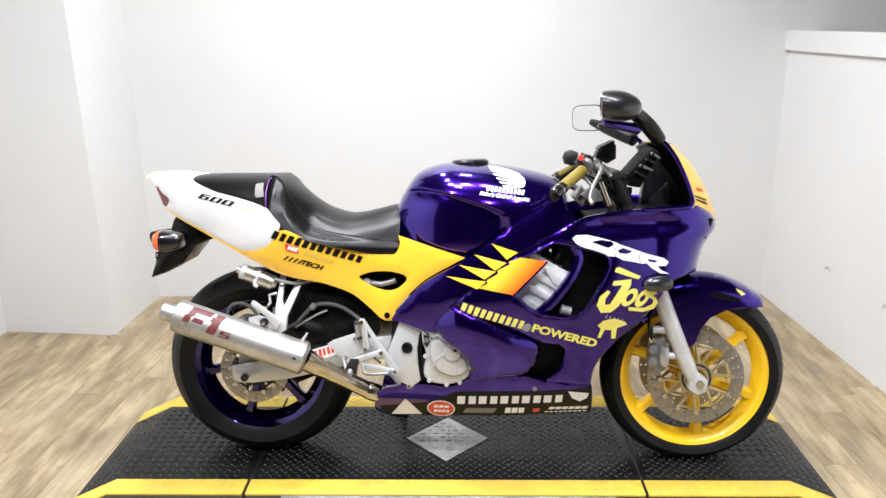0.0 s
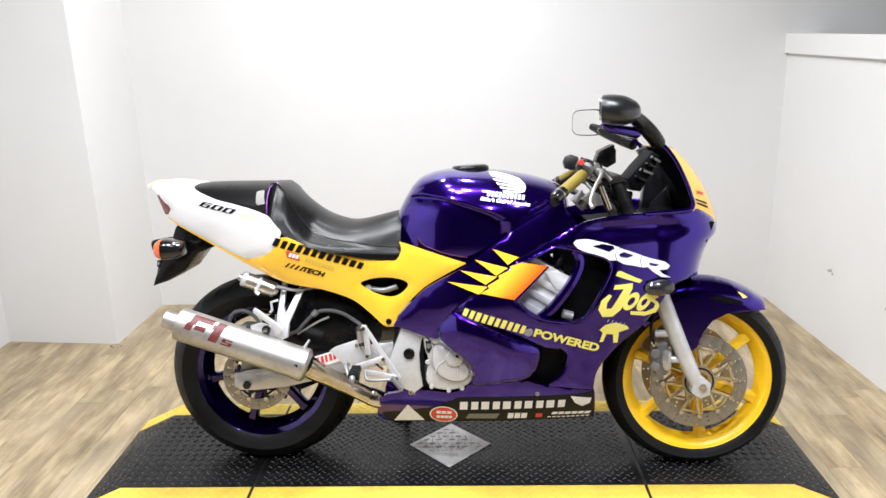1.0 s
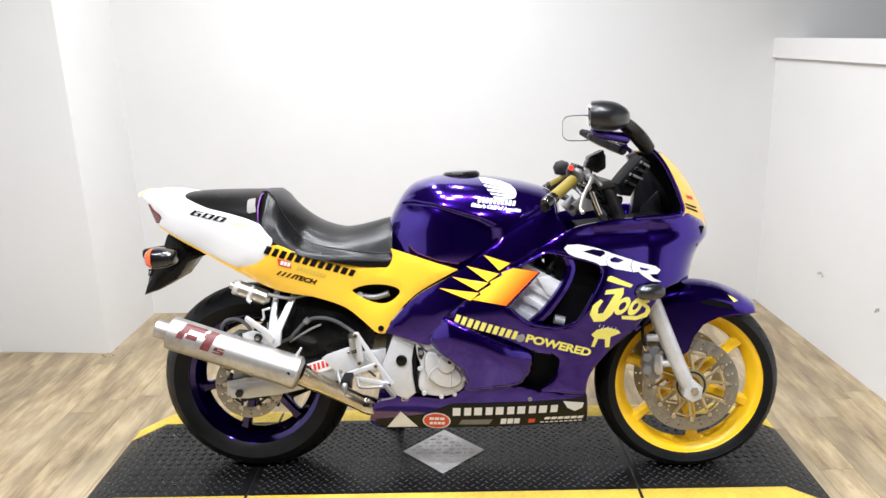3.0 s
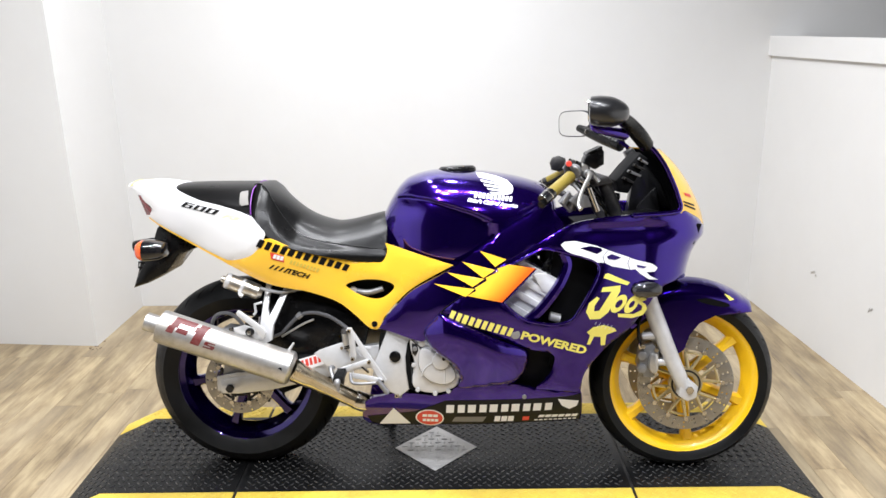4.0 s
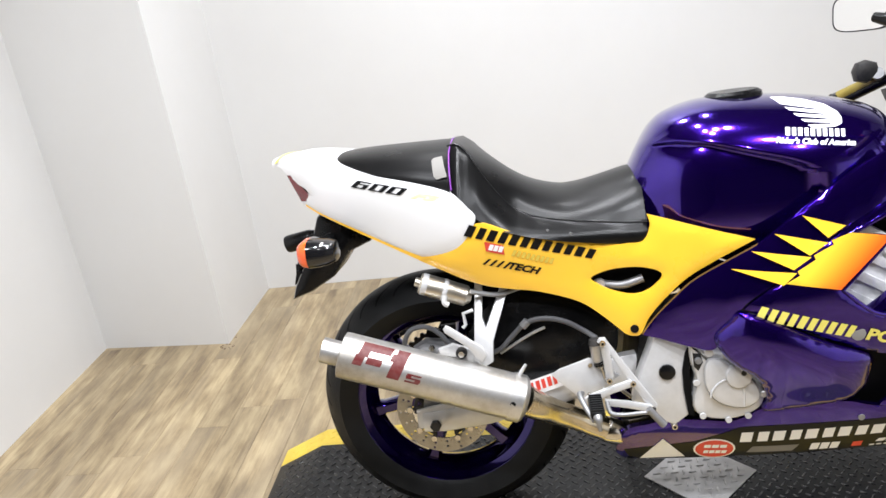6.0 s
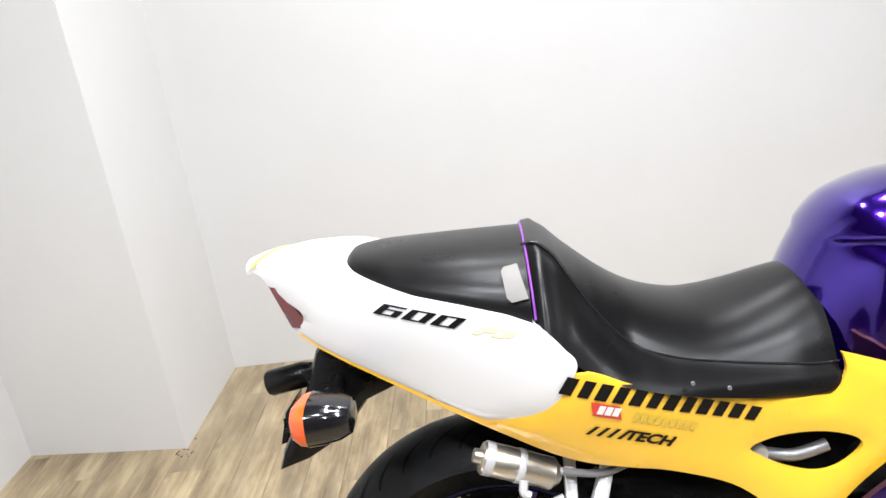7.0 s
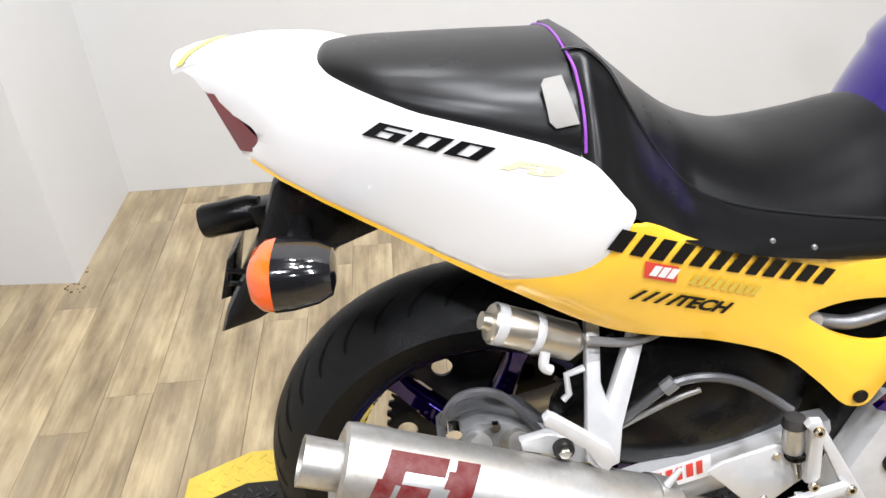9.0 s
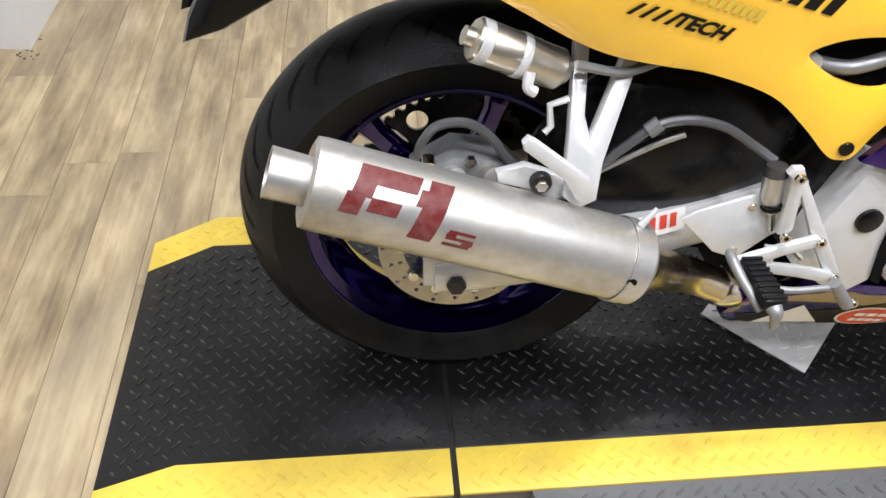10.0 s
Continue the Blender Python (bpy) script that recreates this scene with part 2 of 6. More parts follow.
# ---- mesh helpers
def build(name, verts, faces, material, parent=None, label="", smooth=35):
    me = bpy.data.meshes.new(name)
    me.from_pydata([tuple(v) for v in verts], [], faces)
    me.validate()
    bm = bmesh.new()
    bm.from_mesh(me)
    bmesh.ops.remove_doubles(bm, verts=bm.verts, dist=1e-5)
    bmesh.ops.recalc_face_normals(bm, faces=bm.faces)
    bm.to_mesh(me)
    bm.free()
    me.materials.append(material)
    me.shade_smooth()
    me.set_sharp_from_angle(angle=radians(smooth))
    ob = new(name, me)
    if parent:
        ob.parent = parent
    if label:
        tagged(ob, label)
    return ob


def part(name, bm, material, parent=None, label="", smooth=35):
    bmesh.ops.recalc_face_normals(bm, faces=bm.faces)
    me = bpy.data.meshes.new(name)
    bm.to_mesh(me)
    bm.free()
    me.materials.append(material)
    me.shade_smooth()
    me.set_sharp_from_angle(angle=radians(smooth))
    ob = new(name, me)
    if parent:
        ob.parent = parent
    if label:
        tagged(ob, label)
    return ob


def thing(name, label, category, m=Matrix(), group="", kind=""):
    ob = new(name)
    ob.empty_display_size = 0.1
    ob.matrix_world = m
    return tagged(ob, label, category, group, kind)


def box_bm(x0, x1, y0, y1, z0, z1, bevel=0.0, segments=2, bm=None):
    bm = bm or bmesh.new()
    r = bmesh.ops.create_cube(bm, size=1.0, matrix=Matrix.LocRotScale(((x0 + x1) / 2, (y0 + y1) / 2, (z0 + z1) / 2), None, (x1 - x0, y1 - y0, z1 - z0)))
    if bevel:
        es = list({e for v in r["verts"] for e in v.link_edges})
        bmesh.ops.bevel(bm, geom=es, offset=bevel, segments=segments, affect="EDGES", profile=0.5)
    return bm


def lerp(a, b, f):
    return a + (b - a) * f


def catmull(pts, n=6, closed=False):
    """A smooth curve through pts; a point given twice stays a corner."""
    out, k = [], len(pts)
    last = k if closed else k - 1
    for i in range(last):
        if closed:
            p0, p1, p2, p3 = (np.array(pts[(i + j) % k], float) for j in (-1, 0, 1, 2))
        else:
            p0, p1, p2, p3 = (np.array(pts[min(max(i + j, 0), k - 1)], float) for j in (-1, 0, 1, 2))
        if np.allclose(p1, p2):
            continue
        for s in range(n):
            u = s / n
            out.append(0.5 * (2 * p1 + (p2 - p0) * u + (2 * p0 - 5 * p1 + 4 * p2 - p3) * u * u + (3 * p1 - p0 - 3 * p2 + p3) * u ** 3))
    if not closed:
        out.append(np.array(pts[-1], float))
    return out


def table(xs, zs, rows):
    """A smooth width over the side view: rows of half-widths by height, columns by length."""
    xs, zs, rows = np.array(xs, float), np.array(zs, float), np.array(rows, float)

    def cubic(ks, vs, q):
        q = min(max(q, ks[0]), ks[-1])
        i = min(max(int(np.searchsorted(ks, q)) - 1, 0), len(ks) - 2)
        h = ks[i + 1] - ks[i]
        u = (q - ks[i]) / h
        m0 = (vs[i + 1] - vs[i - 1]) / (ks[i + 1] - ks[i - 1]) if i > 0 else (vs[i + 1] - vs[i]) / h
        m1 = (vs[i + 2] - vs[i]) / (ks[i + 2] - ks[i]) if i + 2 < len(ks) else (vs[i + 1] - vs[i]) / h
        return (2 * u ** 3 - 3 * u * u + 1) * vs[i] + (u ** 3 - 2 * u * u + u) * h * m0 + (3 * u * u - 2 * u ** 3) * vs[i + 1] + (u ** 3 - u * u) * h * m1

    return lambda x, z: cubic(zs, [cubic(xs, r, x) for r in rows], z)


def inside(poly, x, z):
    c, n = False, len(poly)
    j = n - 1
    for i in range(n):
        xi, zi, xj, zj = poly[i][0], poly[i][1], poly[j][0], poly[j][1]
        if (zi > z) != (zj > z) and x < (xj - xi) * (z - zi) / (zj - zi) + xi:
            c = not c
        j = i
    return c


def fill(outline, holes=(), step=0.02):
    """Triangles over an outline in the plane, with holes."""
    pts, edges = [], []
    for loop in (outline, *holes):
        k0 = len(pts)
        pts += [Vector((p[0], p[1])) for p in loop]
        edges += [(k0 + i, k0 + (i + 1) % len(loop)) for i in range(len(loop))]
    border = np.array([(p.x, p.y) for p in pts])
    lo, hi = border.min(0), border.max(0)
    row = 0
    z = lo[1] + step * 0.5
    while z < hi[1]:
        x = lo[0] + step * (0.5 if row % 2 else 1.0)
        while x < hi[0]:
            if inside(outline, x, z) and not any(inside(h, x, z) for h in holes) and ((border - (x, z)) ** 2).sum(1).min() > (0.5 * step) ** 2:
                pts.append(Vector((x, z)))
            x += step
        z += step * 0.87
        row += 1
    v, e, f = geometry.delaunay_2d_cdt(pts, edges, [], 0, 1e-6)[:3]
    keep = []
    for t in f:
        cx, cz = sum(v[i].x for i in t) / len(t), sum(v[i].y for i in t) / len(t)
        if inside(outline, cx, cz) and not any(inside(h, cx, cz) for h in holes):
            keep.append(tuple(t))
    return [(p.x, p.y) for p in v], keep


def panel(name, outline, width, material, parent, holes=(), thick=0.006, sides=(-1, 1), n=5, step=0.02, label="", lip=0.003, raw=False):
    """A moulded body panel drawn in side view, bent to width(x, z), with rolled edges; one on each side of the machine."""
    loop = outline if raw else catmull(outline, n, True)
    cuts = [h if raw else catmull(h, n, True) for h in holes]
    v, f = fill(loop, cuts, step)
    count, rim = {}, []
    for t in f:
        for a, b in zip(t, t[1:] + t[:1]):
            count[frozenset((a, b))] = count.get(frozenset((a, b)), 0) + 1
    on = set()
    for t in f:
        for a, b in zip(t, t[1:] + t[:1]):
            if count[frozenset((a, b))] == 1:
                rim.append((a, b))
                on |= {a, b}
    made = []
    for s in sides:
        vs = [(x, s * (width(x, z) - (lip if i in on else 0.0)), z) for i, (x, z) in enumerate(v)]
        vs += [(x, s * (width(x, z) - thick), z) for x, z in v]
        k = len(v)
        fs = [tuple(t) for t in f] + [tuple(i + k for i in reversed(t)) for t in f] + [(b, a, a + k, b + k) for a, b in rim]
        made.append(build(name, vs, fs, material, parent, label, 50))
    return made


def decal(name, outline, width, material, parent, lift=0.0016, side=-1, smooth=False, step=0.015, holes=(), label=""):
    """A sticker or painted mark that lies on a panel."""
    loop = catmull(outline, 4, True) if smooth else [np.array(p) for a, b in zip(outline, outline[1:] + outline[:1]) for p in (a, ((a[0] + b[0]) / 2, (a[1] + b[1]) / 2))]
    v, f = fill(loop, holes, step)
    return build(name, [(x, side * (width(x, z) + lift), z) for x, z in v], f, material, parent, label)


def bars(p0, p1, h0, h1, n, width, material, parent, name="lettering", gap=0.16, slant=0.15, lift=0.0016, label="", stems=False):
    """A word as a row of plain bars, from p0 to p1 along its foot, h0 to h1 high, joined in one mesh; stems: two slim bars for each place."""
    verts, faces = [], []
    d = np.array(p1) - np.array(p0)
    up = np.array((-d[1], d[0])) / np.linalg.norm(d)
    along = d / np.linalg.norm(d)
    for i in range(n):
        a, b = (i + gap / 2) / n, (i + 1 - gap / 2) / n
        for u0, u1 in ((a, lerp(a, b, 0.42)), (lerp(a, b, 0.62), b)) if stems else ((a, (a + b) / 2), ((a + b) / 2, b)):
            k = len(verts)
            for u, e in ((u0, 0), (u1, 0), (u1, 1), (u0, 1)):
                h = lerp(h0, h1, u)
                q = np.array(p0) + d * u + up * h * e + along * slant * h * e
                verts.append((q[0], -(width(q[0], q[1]) + lift), q[1]))
            faces.append((k, k + 1, k + 2, k + 3))
    return build(name, verts, faces, material, parent, label)


def words(text, p0, p1, height, width, material, parent, name="lettering", slant=0.0, lift=0.0018, squeeze=None, label=""):
    """Readable lettering in the built-in font, laid on a panel from p0 to p1 along its foot."""
    cu = bpy.data.curves.new("text", "FONT")
    cu.body, cu.shear, cu.resolution_u, cu.offset = text, slant, 3, 0.045
    ob = new("text", cu)
    me = bpy.data.meshes.new_from_object(ob.evaluated_get(bpy.context.evaluated_depsgraph_get()))
    bpy.data.objects.remove(ob)
    xs = [v.co.x for v in me.vertices]
    ys = [v.co.y for v in me.vertices]
    x0, x1, y0, y1 = min(xs), max(xs), min(ys), max(ys)
    d = np.array(p1) - np.array(p0)
    up = np.array((-d[1], d[0])) / np.linalg.norm(d) * height
    verts = []
    for v in me.vertices:
        q = np.array(p0) + d * ((v.co.x - x0) / (x1 - x0)) + up * ((v.co.y - y0) / (y1 - y0))
        verts.append((q[0], -(width(q[0], q[1]) + lift), q[1]))
    faces = [tuple(p.vertices) for p in me.polygons]
    bpy.data.meshes.remove(me)
    return build(name, verts, faces, material, parent, label)


def loft(name, rings, material, parent, label="", caps=True, smooth=40):
    """A skin over rings of points, all with as many points."""
    k, verts, faces = len(rings[0]), [p for r in rings for p in r], []
    for i in range(len(rings) - 1):
        for j in range(k):
            a, b = i * k + j, i * k + (j + 1) % k
            faces.append((a, b, b + k, a + k))
    if caps:
        faces += [tuple(range(k - 1, -1, -1)), tuple(range((len(rings) - 1) * k, len(rings) * k))]
    return build(name, verts, faces, material, parent, label, smooth)


def tube(name, pts, radius, material, parent, label="", n=12, fine=6, smooth_path=True, caps=True):
    """A round bar along pts; radius is a number or one for each point."""
    rad = radius if isinstance(radius, (list, tuple)) else [radius] * len(pts)
    path = [tuple(p) + (r,) for p, r in zip(pts, rad)]
    if smooth_path:
        path = catmull(path, fine)
    path = [np.array(p, float) for p in path]
    rings, ref = [], None
    for i, p in enumerate(path):
        d = Vector(path[min(i + 1, len(path) - 1)][:3] - path[max(i - 1, 0)][:3]).normalized()
        if ref is None:
            ref = d.orthogonal().normalized()
        ref = (ref - d * ref.dot(d)).normalized()
        other = d.cross(ref)
        rings.append([tuple(Vector(p[:3]) + (math.cos(a) * ref + math.sin(a) * other) * float(p[3])) for a in (2 * math.pi * j / n for j in range(n))])
    return loft(name, rings, material, parent, label, caps)


def lathe(name, profile, material, parent, m=Matrix(), n=96, label="", smooth=35):
    """A body turned about the y axis from (radius, y) pairs; closed where the profile is."""
    verts, faces, k = [], [], len(profile)
    for i in range(n):
        a = 2 * math.pi * i / n
        verts += [m @ Vector((r * math.cos(a), y, r * math.sin(a))) for r, y in profile]
    for i in range(n):
        for j in range(k - 1):
            a, b = i * k + j, ((i + 1) % n) * k + j
            faces.append((a, b, b + 1, a + 1))
    return build(name, verts, faces, material, parent, label, smooth)


def disc(name, x, y, z, r, h, material, parent, n=20, label="", axis=(0, -1, 0), bevel=0.2):
    """A short round boss that stands h proud along the axis."""
    q = Vector(axis).normalized().to_track_quat("Z", "Y").to_matrix().to_4x4()
    m = Matrix.Translation((x, y, z)) @ q
    prof = [(r, 0), (r, h * (1 - bevel)), (r * (1 - bevel * 0.5), h)]
    rings = [[tuple(m @ Vector((pr * math.cos(2 * math.pi * j / n), pr * math.sin(2 * math.pi * j / n), ph))) for j in range(n)] for pr, ph in prof]
    return loft(name, rings, material, parent, label)


def slab(name, outline, y0, y1, material, parent, bevel=0.003, label="", smooth_n=0):
    """A plate cut to an outline in side view, from y0 to y1 across, with eased edges."""
    pts = catmull(outline, smooth_n, True) if smooth_n else outline
    bm = bmesh.new()
    f = bm.faces.new([bm.verts.new((p[0], y0, p[1])) for p in pts])
    r = bmesh.ops.extrude_face_region(bm, geom=[f])
    bmesh.ops.translate(bm, vec=(0, y1 - y0, 0), verts=[g for g in r["geom"] if isinstance(g, bmesh.types.BMVert)])
    bmesh.ops.recalc_face_normals(bm, faces=bm.faces)
    if bevel:
        es = [e for e in bm.edges if len(e.link_faces) == 2 and any(len(q.verts) > 4 or abs(q.normal.y) > 0.9 for q in e.link_faces)]
        bmesh.ops.bevel(bm, geom=es, offset=bevel, segments=2, affect="EDGES", profile=0.5)
    return part(name, bm, material, parent, label, 40)


# ---- the room
H = 0.075


def prism(name, pts, z0, z1, material, label, category):
    verts = [(x, y, z0) for x, y in pts] + [(x, y, z1) for x, y in pts]
    k = len(pts)
    faces = [tuple(range(k - 1, -1, -1)), tuple(range(k, 2 * k))] + [(i, (i + 1) % k, (i + 1) % k + k, i + k) for i in range(k)]
    return tagged(build(name, verts, faces, material, smooth=20), label, category, kind="structure")


floor = prism("floor", [(-2.3, -5.2), (3.4, -5.2), (3.4, 5.0), (-2.3, 5.0)], -0.10, -0.004, WOOD, "light brown wood-look vinyl plank floor", "floor")
prism("wall_north", [(-2.3, 4.757), (3.4, 4.757), (3.4, 4.9), (-2.3, 4.9)], 0, CEIL, WALL, "plain white painted back wall", "wall")
prism("wall_pier", [(-2.06, 4.266), (-1.487, 4.216), (-1.478, 4.757), (-2.06, 4.757)], 0, CEIL, WALL, "white painted pier standing out from the back wall", "wall")
rng_dirt = random.Random(8)
for k in range(14):
    q = part("scuff_mark", box_bm(-0.004, 0.004, -0.003, 0.003, 0.0, 0.0016), SCUFF_DARK, floor, "small crumb of brown dirt")
    a = rng_dirt.random()
    q.matrix_local = pose(-1.475 + rng_dirt.uniform(-0.05, 0.02), 4.200 - 0.03 * a + rng_dirt.uniform(-0.02, 0.06) * (k % 3), -0.0002, 0, 0, rng_dirt.uniform(0, 180)) @ Matrix.Diagonal((rng_dirt.uniform(0.4, 1.3), rng_dirt.uniform(0.4, 1.2), 1, 1))
prism("wall_west", [(-2.2, 0.6), (-2.06, 0.6), (-2.06, 4.757), (-2.2, 4.757)], 0, CEIL, WALL, "plain white painted side wall", "wall")
PX = [(1.850, 4.757), (1.915, 3.56), (2.09, 0.4)]
wall_partition = prism("wall_partition", PX + [(2.23, 0.4), (2.05, 3.56), (1.985, 4.757)], 0, 1.380, WALL, "low white partition wall with a boxed top rail", "wall")
for k, (sx, sy, sz, ln, ht, tilt_) in enumerate(((1.8790, 4.140, 0.354, 0.040, 0.006, -24), (1.8800, 4.112, 0.346, 0.018, 0.004, -40), (1.9035, 3.705, 0.335, 0.022, 0.006, -62), (1.9050, 3.690, 0.342, 0.016, 0.005, -70))):
    q = part("scuff_mark", box_bm(-ln / 2, ln / 2, -0.0008, 0.0004, -ht / 2, ht / 2), SCUFF, wall_partition, "short dark scuff")
    q.matrix_local = pose(sx, sy, sz, 0, 0, -93.2) @ pose(0, 0, 0, 0, tilt_, 0)
prism("trim", [(x - 0.018, y) for x, y in PX] + [(x - 0.0005, y) for x, y in reversed(PX)], 1.290, 1.384, WALL, "white boxed rail along the top of the partition", "trim")
prism("wall_east", [(3.2, -5.2), (3.4, -5.2), (3.4, 4.757), (3.2, 4.757)], 0, CEIL, GREYWALL, "plain grey painted far side wall", "wall")
# two unseen dark walls, added to hold bounce and reflections down
prism("wall_south", [(-2.06, -5.2), (3.2, -5.2), (3.2, -5.0), (-2.06, -5.0)], 0, CEIL, DARKWALL, "unseen far wall, added dark to keep reflections deep", "wall")
prism("wall_southwest", [(-2.2, -5.2), (-2.06, -5.2), (-2.06, 0.6), (-2.2, 0.6)], 0, CEIL, DARKWALL, "unseen side wall, added dark to keep reflections deep", "wall")
prism("ceiling", [(-2.3, -5.2), (3.4, -5.2), (3.4, 5.0), (-2.3, 5.0)], CEIL, CEIL + 0.12, CEILING, "plain dark ceiling", "ceiling")

# a fixture for every lamp, the five added fill lamps included
for lx, ly, watts in LAMPS:
    fixture = thing("ceiling_downlight", "small round white ceiling downlight, out of sight, switched on", "ceiling light", pose(lx, ly, CEIL), "ceiling downlights")
    lathe("housing", [(0.082, 0), (0.082, -0.03), (0.076, -0.034), (0.066, -0.03), (0.066, 0)], WHITE, fixture, pose(0, 0, 0, -90), 32)
    disc("diffuser", 0, 0, -0.024, 0.064, 0.004, LIT, fixture, axis=(0, 0, -1))

# ---- low display platform with ramped ends
XL, XLB, SL, SR, XRB, XR = -1.018, -0.876, -0.450, 0.782, 1.235, 1.394
Y0, Y1, Y2, Y3 = 2.824, 2.901, 3.366, 3.446


def top(x):
    if x < XLB:
        return lerp(0.008, H, (x - XL) / (XLB - XL))
    if x > XRB:
        return lerp(0.008, H, (XR - x) / (XR - XRB))
    return H


def sheet(name, x0, x1, y0, y1, z_of, thick, material, parent, label=""):
    xs = sorted({x0, x1, *[x for x in (XLB, XRB) if x0 < x < x1]})
    prof = [(x, z_of(x)) for x in xs] + [(x, z_of(x) - thick) for x in reversed(xs)]
    return slab(name, prof, y0, y1, material, parent, 0.0015, label)


def tread(name, x0, x1, y0, y1, z_of, parent, material, pitch=0.0305, size=(0.0115, 0.0030), height=0.0024, keep=lambda x, y: True):
    """Raised lozenges of a diamond-tread surface in rows that lean to and fro, joined."""
    verts, faces = [], []
    step = pitch / 2
    nx, ny = int((x1 - x0) / pitch), int((y1 - y0) / step)
    ox, oy = x0 + ((x1 - x0) - (nx - 1) * pitch) / 2, y0 + ((y1 - y0) - (ny - 1) * step) / 2
    for i in range(nx):
        for j in range(ny):
            cx, cy = ox + (i + (0.25 if j % 2 else -0.25)) * pitch, oy + j * step
            if not keep(cx, cy):
                continue
            a = radians(40 if j % 2 else -40)
            u, w = np.array((math.cos(a), math.sin(a))), np.array((-math.sin(a), math.cos(a)))
            k = len(verts)
            for sx, q in ((-1, 0), (-0.5, -0.85), (0.5, -0.85), (1, 0), (0.5, 0.85), (-0.5, 0.85)):
                p = np.array((cx, cy)) + u * size[0] * sx + w * size[1] * q
                verts.append((p[0], p[1], z_of(p[0]) - 0.0004))
            for sx, q in ((-0.62, 0), (-0.35, -0.34), (0.35, -0.34), (0.62, 0), (0.35, 0.34), (-0.35, 0.34)):
                p = np.array((cx, cy)) + u * size[0] * sx + w * size[1] * q
                verts.append((p[0], p[1], z_of(p[0]) + height))
            faces += [(k + q, k + (q + 1) % 6, k + 6 + (q + 1) % 6, k + 6 + q) for q in range(6)] + [tuple(range(k + 6, k + 12))]
    ob = build(name, verts, faces, material, parent, smooth=20)
    return tagged(ob, kind="stuff")


platform = thing("display_platform", "low steel display platform with black diamond-tread rubber mats and yellow edges", "platform")
for x0, x1 in ((XL, SL - 0.005), (SL + 0.005, SR - 0.005), (SR + 0.005, XR)):
    xs = sorted({x0, x1, *[x for x in (XLB, XRB) if x0 < x < x1]})
    slab("base", [(x, top(x) - 0.0075) for x in xs] + [(x, 0.0) for x in reversed(xs)], Y0 + 0.004, Y3 - 0.004, PLATE, platform, 0.0, "diamond-plate steel base")
    sheet("mat", x0, x1, Y1, Y2, top, 0.007, MAT_RUBBER, platform, "black diamond-tread rubber mat")
    sheet("front_edge", x0, x1, Y0, Y1, top, 0.007, MAT_YELLOW, platform, "yellow rubber safety edge")
    sheet("back_edge", x0, x1, Y2, Y3, top, 0.007, MAT_YELLOW, platform, "yellow rubber safety edge")
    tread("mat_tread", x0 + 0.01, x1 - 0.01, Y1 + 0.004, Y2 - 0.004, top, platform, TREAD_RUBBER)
    tread("front_edge_tread", x0 + 0.01, x1 - 0.01, Y0 + 0.004, Y1 - 0.004, top, platform, MAT_YELLOW, height=0.0018)
    tread("back_edge_tread", x0 + 0.01, x1 - 0.01, Y2 + 0.004, Y3 - 0.004, top, platform, MAT_YELLOW, height=0.0018)
    # tread of the steel front face
    q = tread("base_tread", x0 + 0.01, x1 - 0.01, 0.006, 0.062, lambda x: 0.0, platform, PLATE, size=(0.0112, 0.003), height=0.0014, keep=lambda x, z: z < top(x) - 0.018)
    q.matrix_local = pose(0, Y0 + 0.004, 0, 90, 0, 0)
for xs in (SL, SR):
    part("joint", box_bm(xs - 0.005, xs + 0.005, Y0 + 0.01, Y3 - 0.01, 0.0, H - 0.004), DARKMETAL, platform, "dark steel joint between two mats")
AP = [(-0.335, 2.825, 0.069), (0.688, 2.825, 0.069), (0.655, 2.737, 0.004), (-0.30, 2.737, 0.004)]
build("apron", AP + [(x, y, 0.0) for x, y, z in AP], [(0, 1, 2, 3), (0, 4, 5, 1), (1, 5, 6, 2), (2, 6, 7, 3), (3, 7, 4, 0), (7, 6, 5, 4)], PLATE, platform, "sloping diamond-plate steel apron", 20)
q = tread("apron_tread", -0.29, 0.645, 0.008, 0.10, lambda x: 0.0, platform, PLATE, size=(0.0112, 0.003), height=0.0014)
q.matrix_local = pose(0, 2.737, 0.0042, math.degrees(math.atan2(0.065, 0.088)), 0, 0)

plate = thing("steel_plate", "square diamond-tread steel plate lying cornerwise on the mat", "plate", pose(0.170, 3.138, H + 0.0005, 0, 0, 45))
R = 0.139 / math.sqrt(2)
part("sheet", box_bm(-R, R, -R, R, 0.0017, 0.0047, 0.0008), STEELPLATE, plate)
tread("tread", -R + 0.004, R - 0.004, -R + 0.004, R - 0.004, lambda x: 0.0047, plate, STEELPLATE, pitch=0.032, size=(0.0120, 0.0032), height=0.0026)
# ---- the motorcycle, built upright about its rear contact point: x forward, y to its left, z up
bike = thing("motorcycle", "purple, yellow and white sport motorcycle leaning on its side stand", "motorcycle", pose(-0.449, 3.065, H - 0.003, 0, 0, -0.8) @ pose(0, 0, 0, -7.5))
WB, FX = 1.408, 1.405

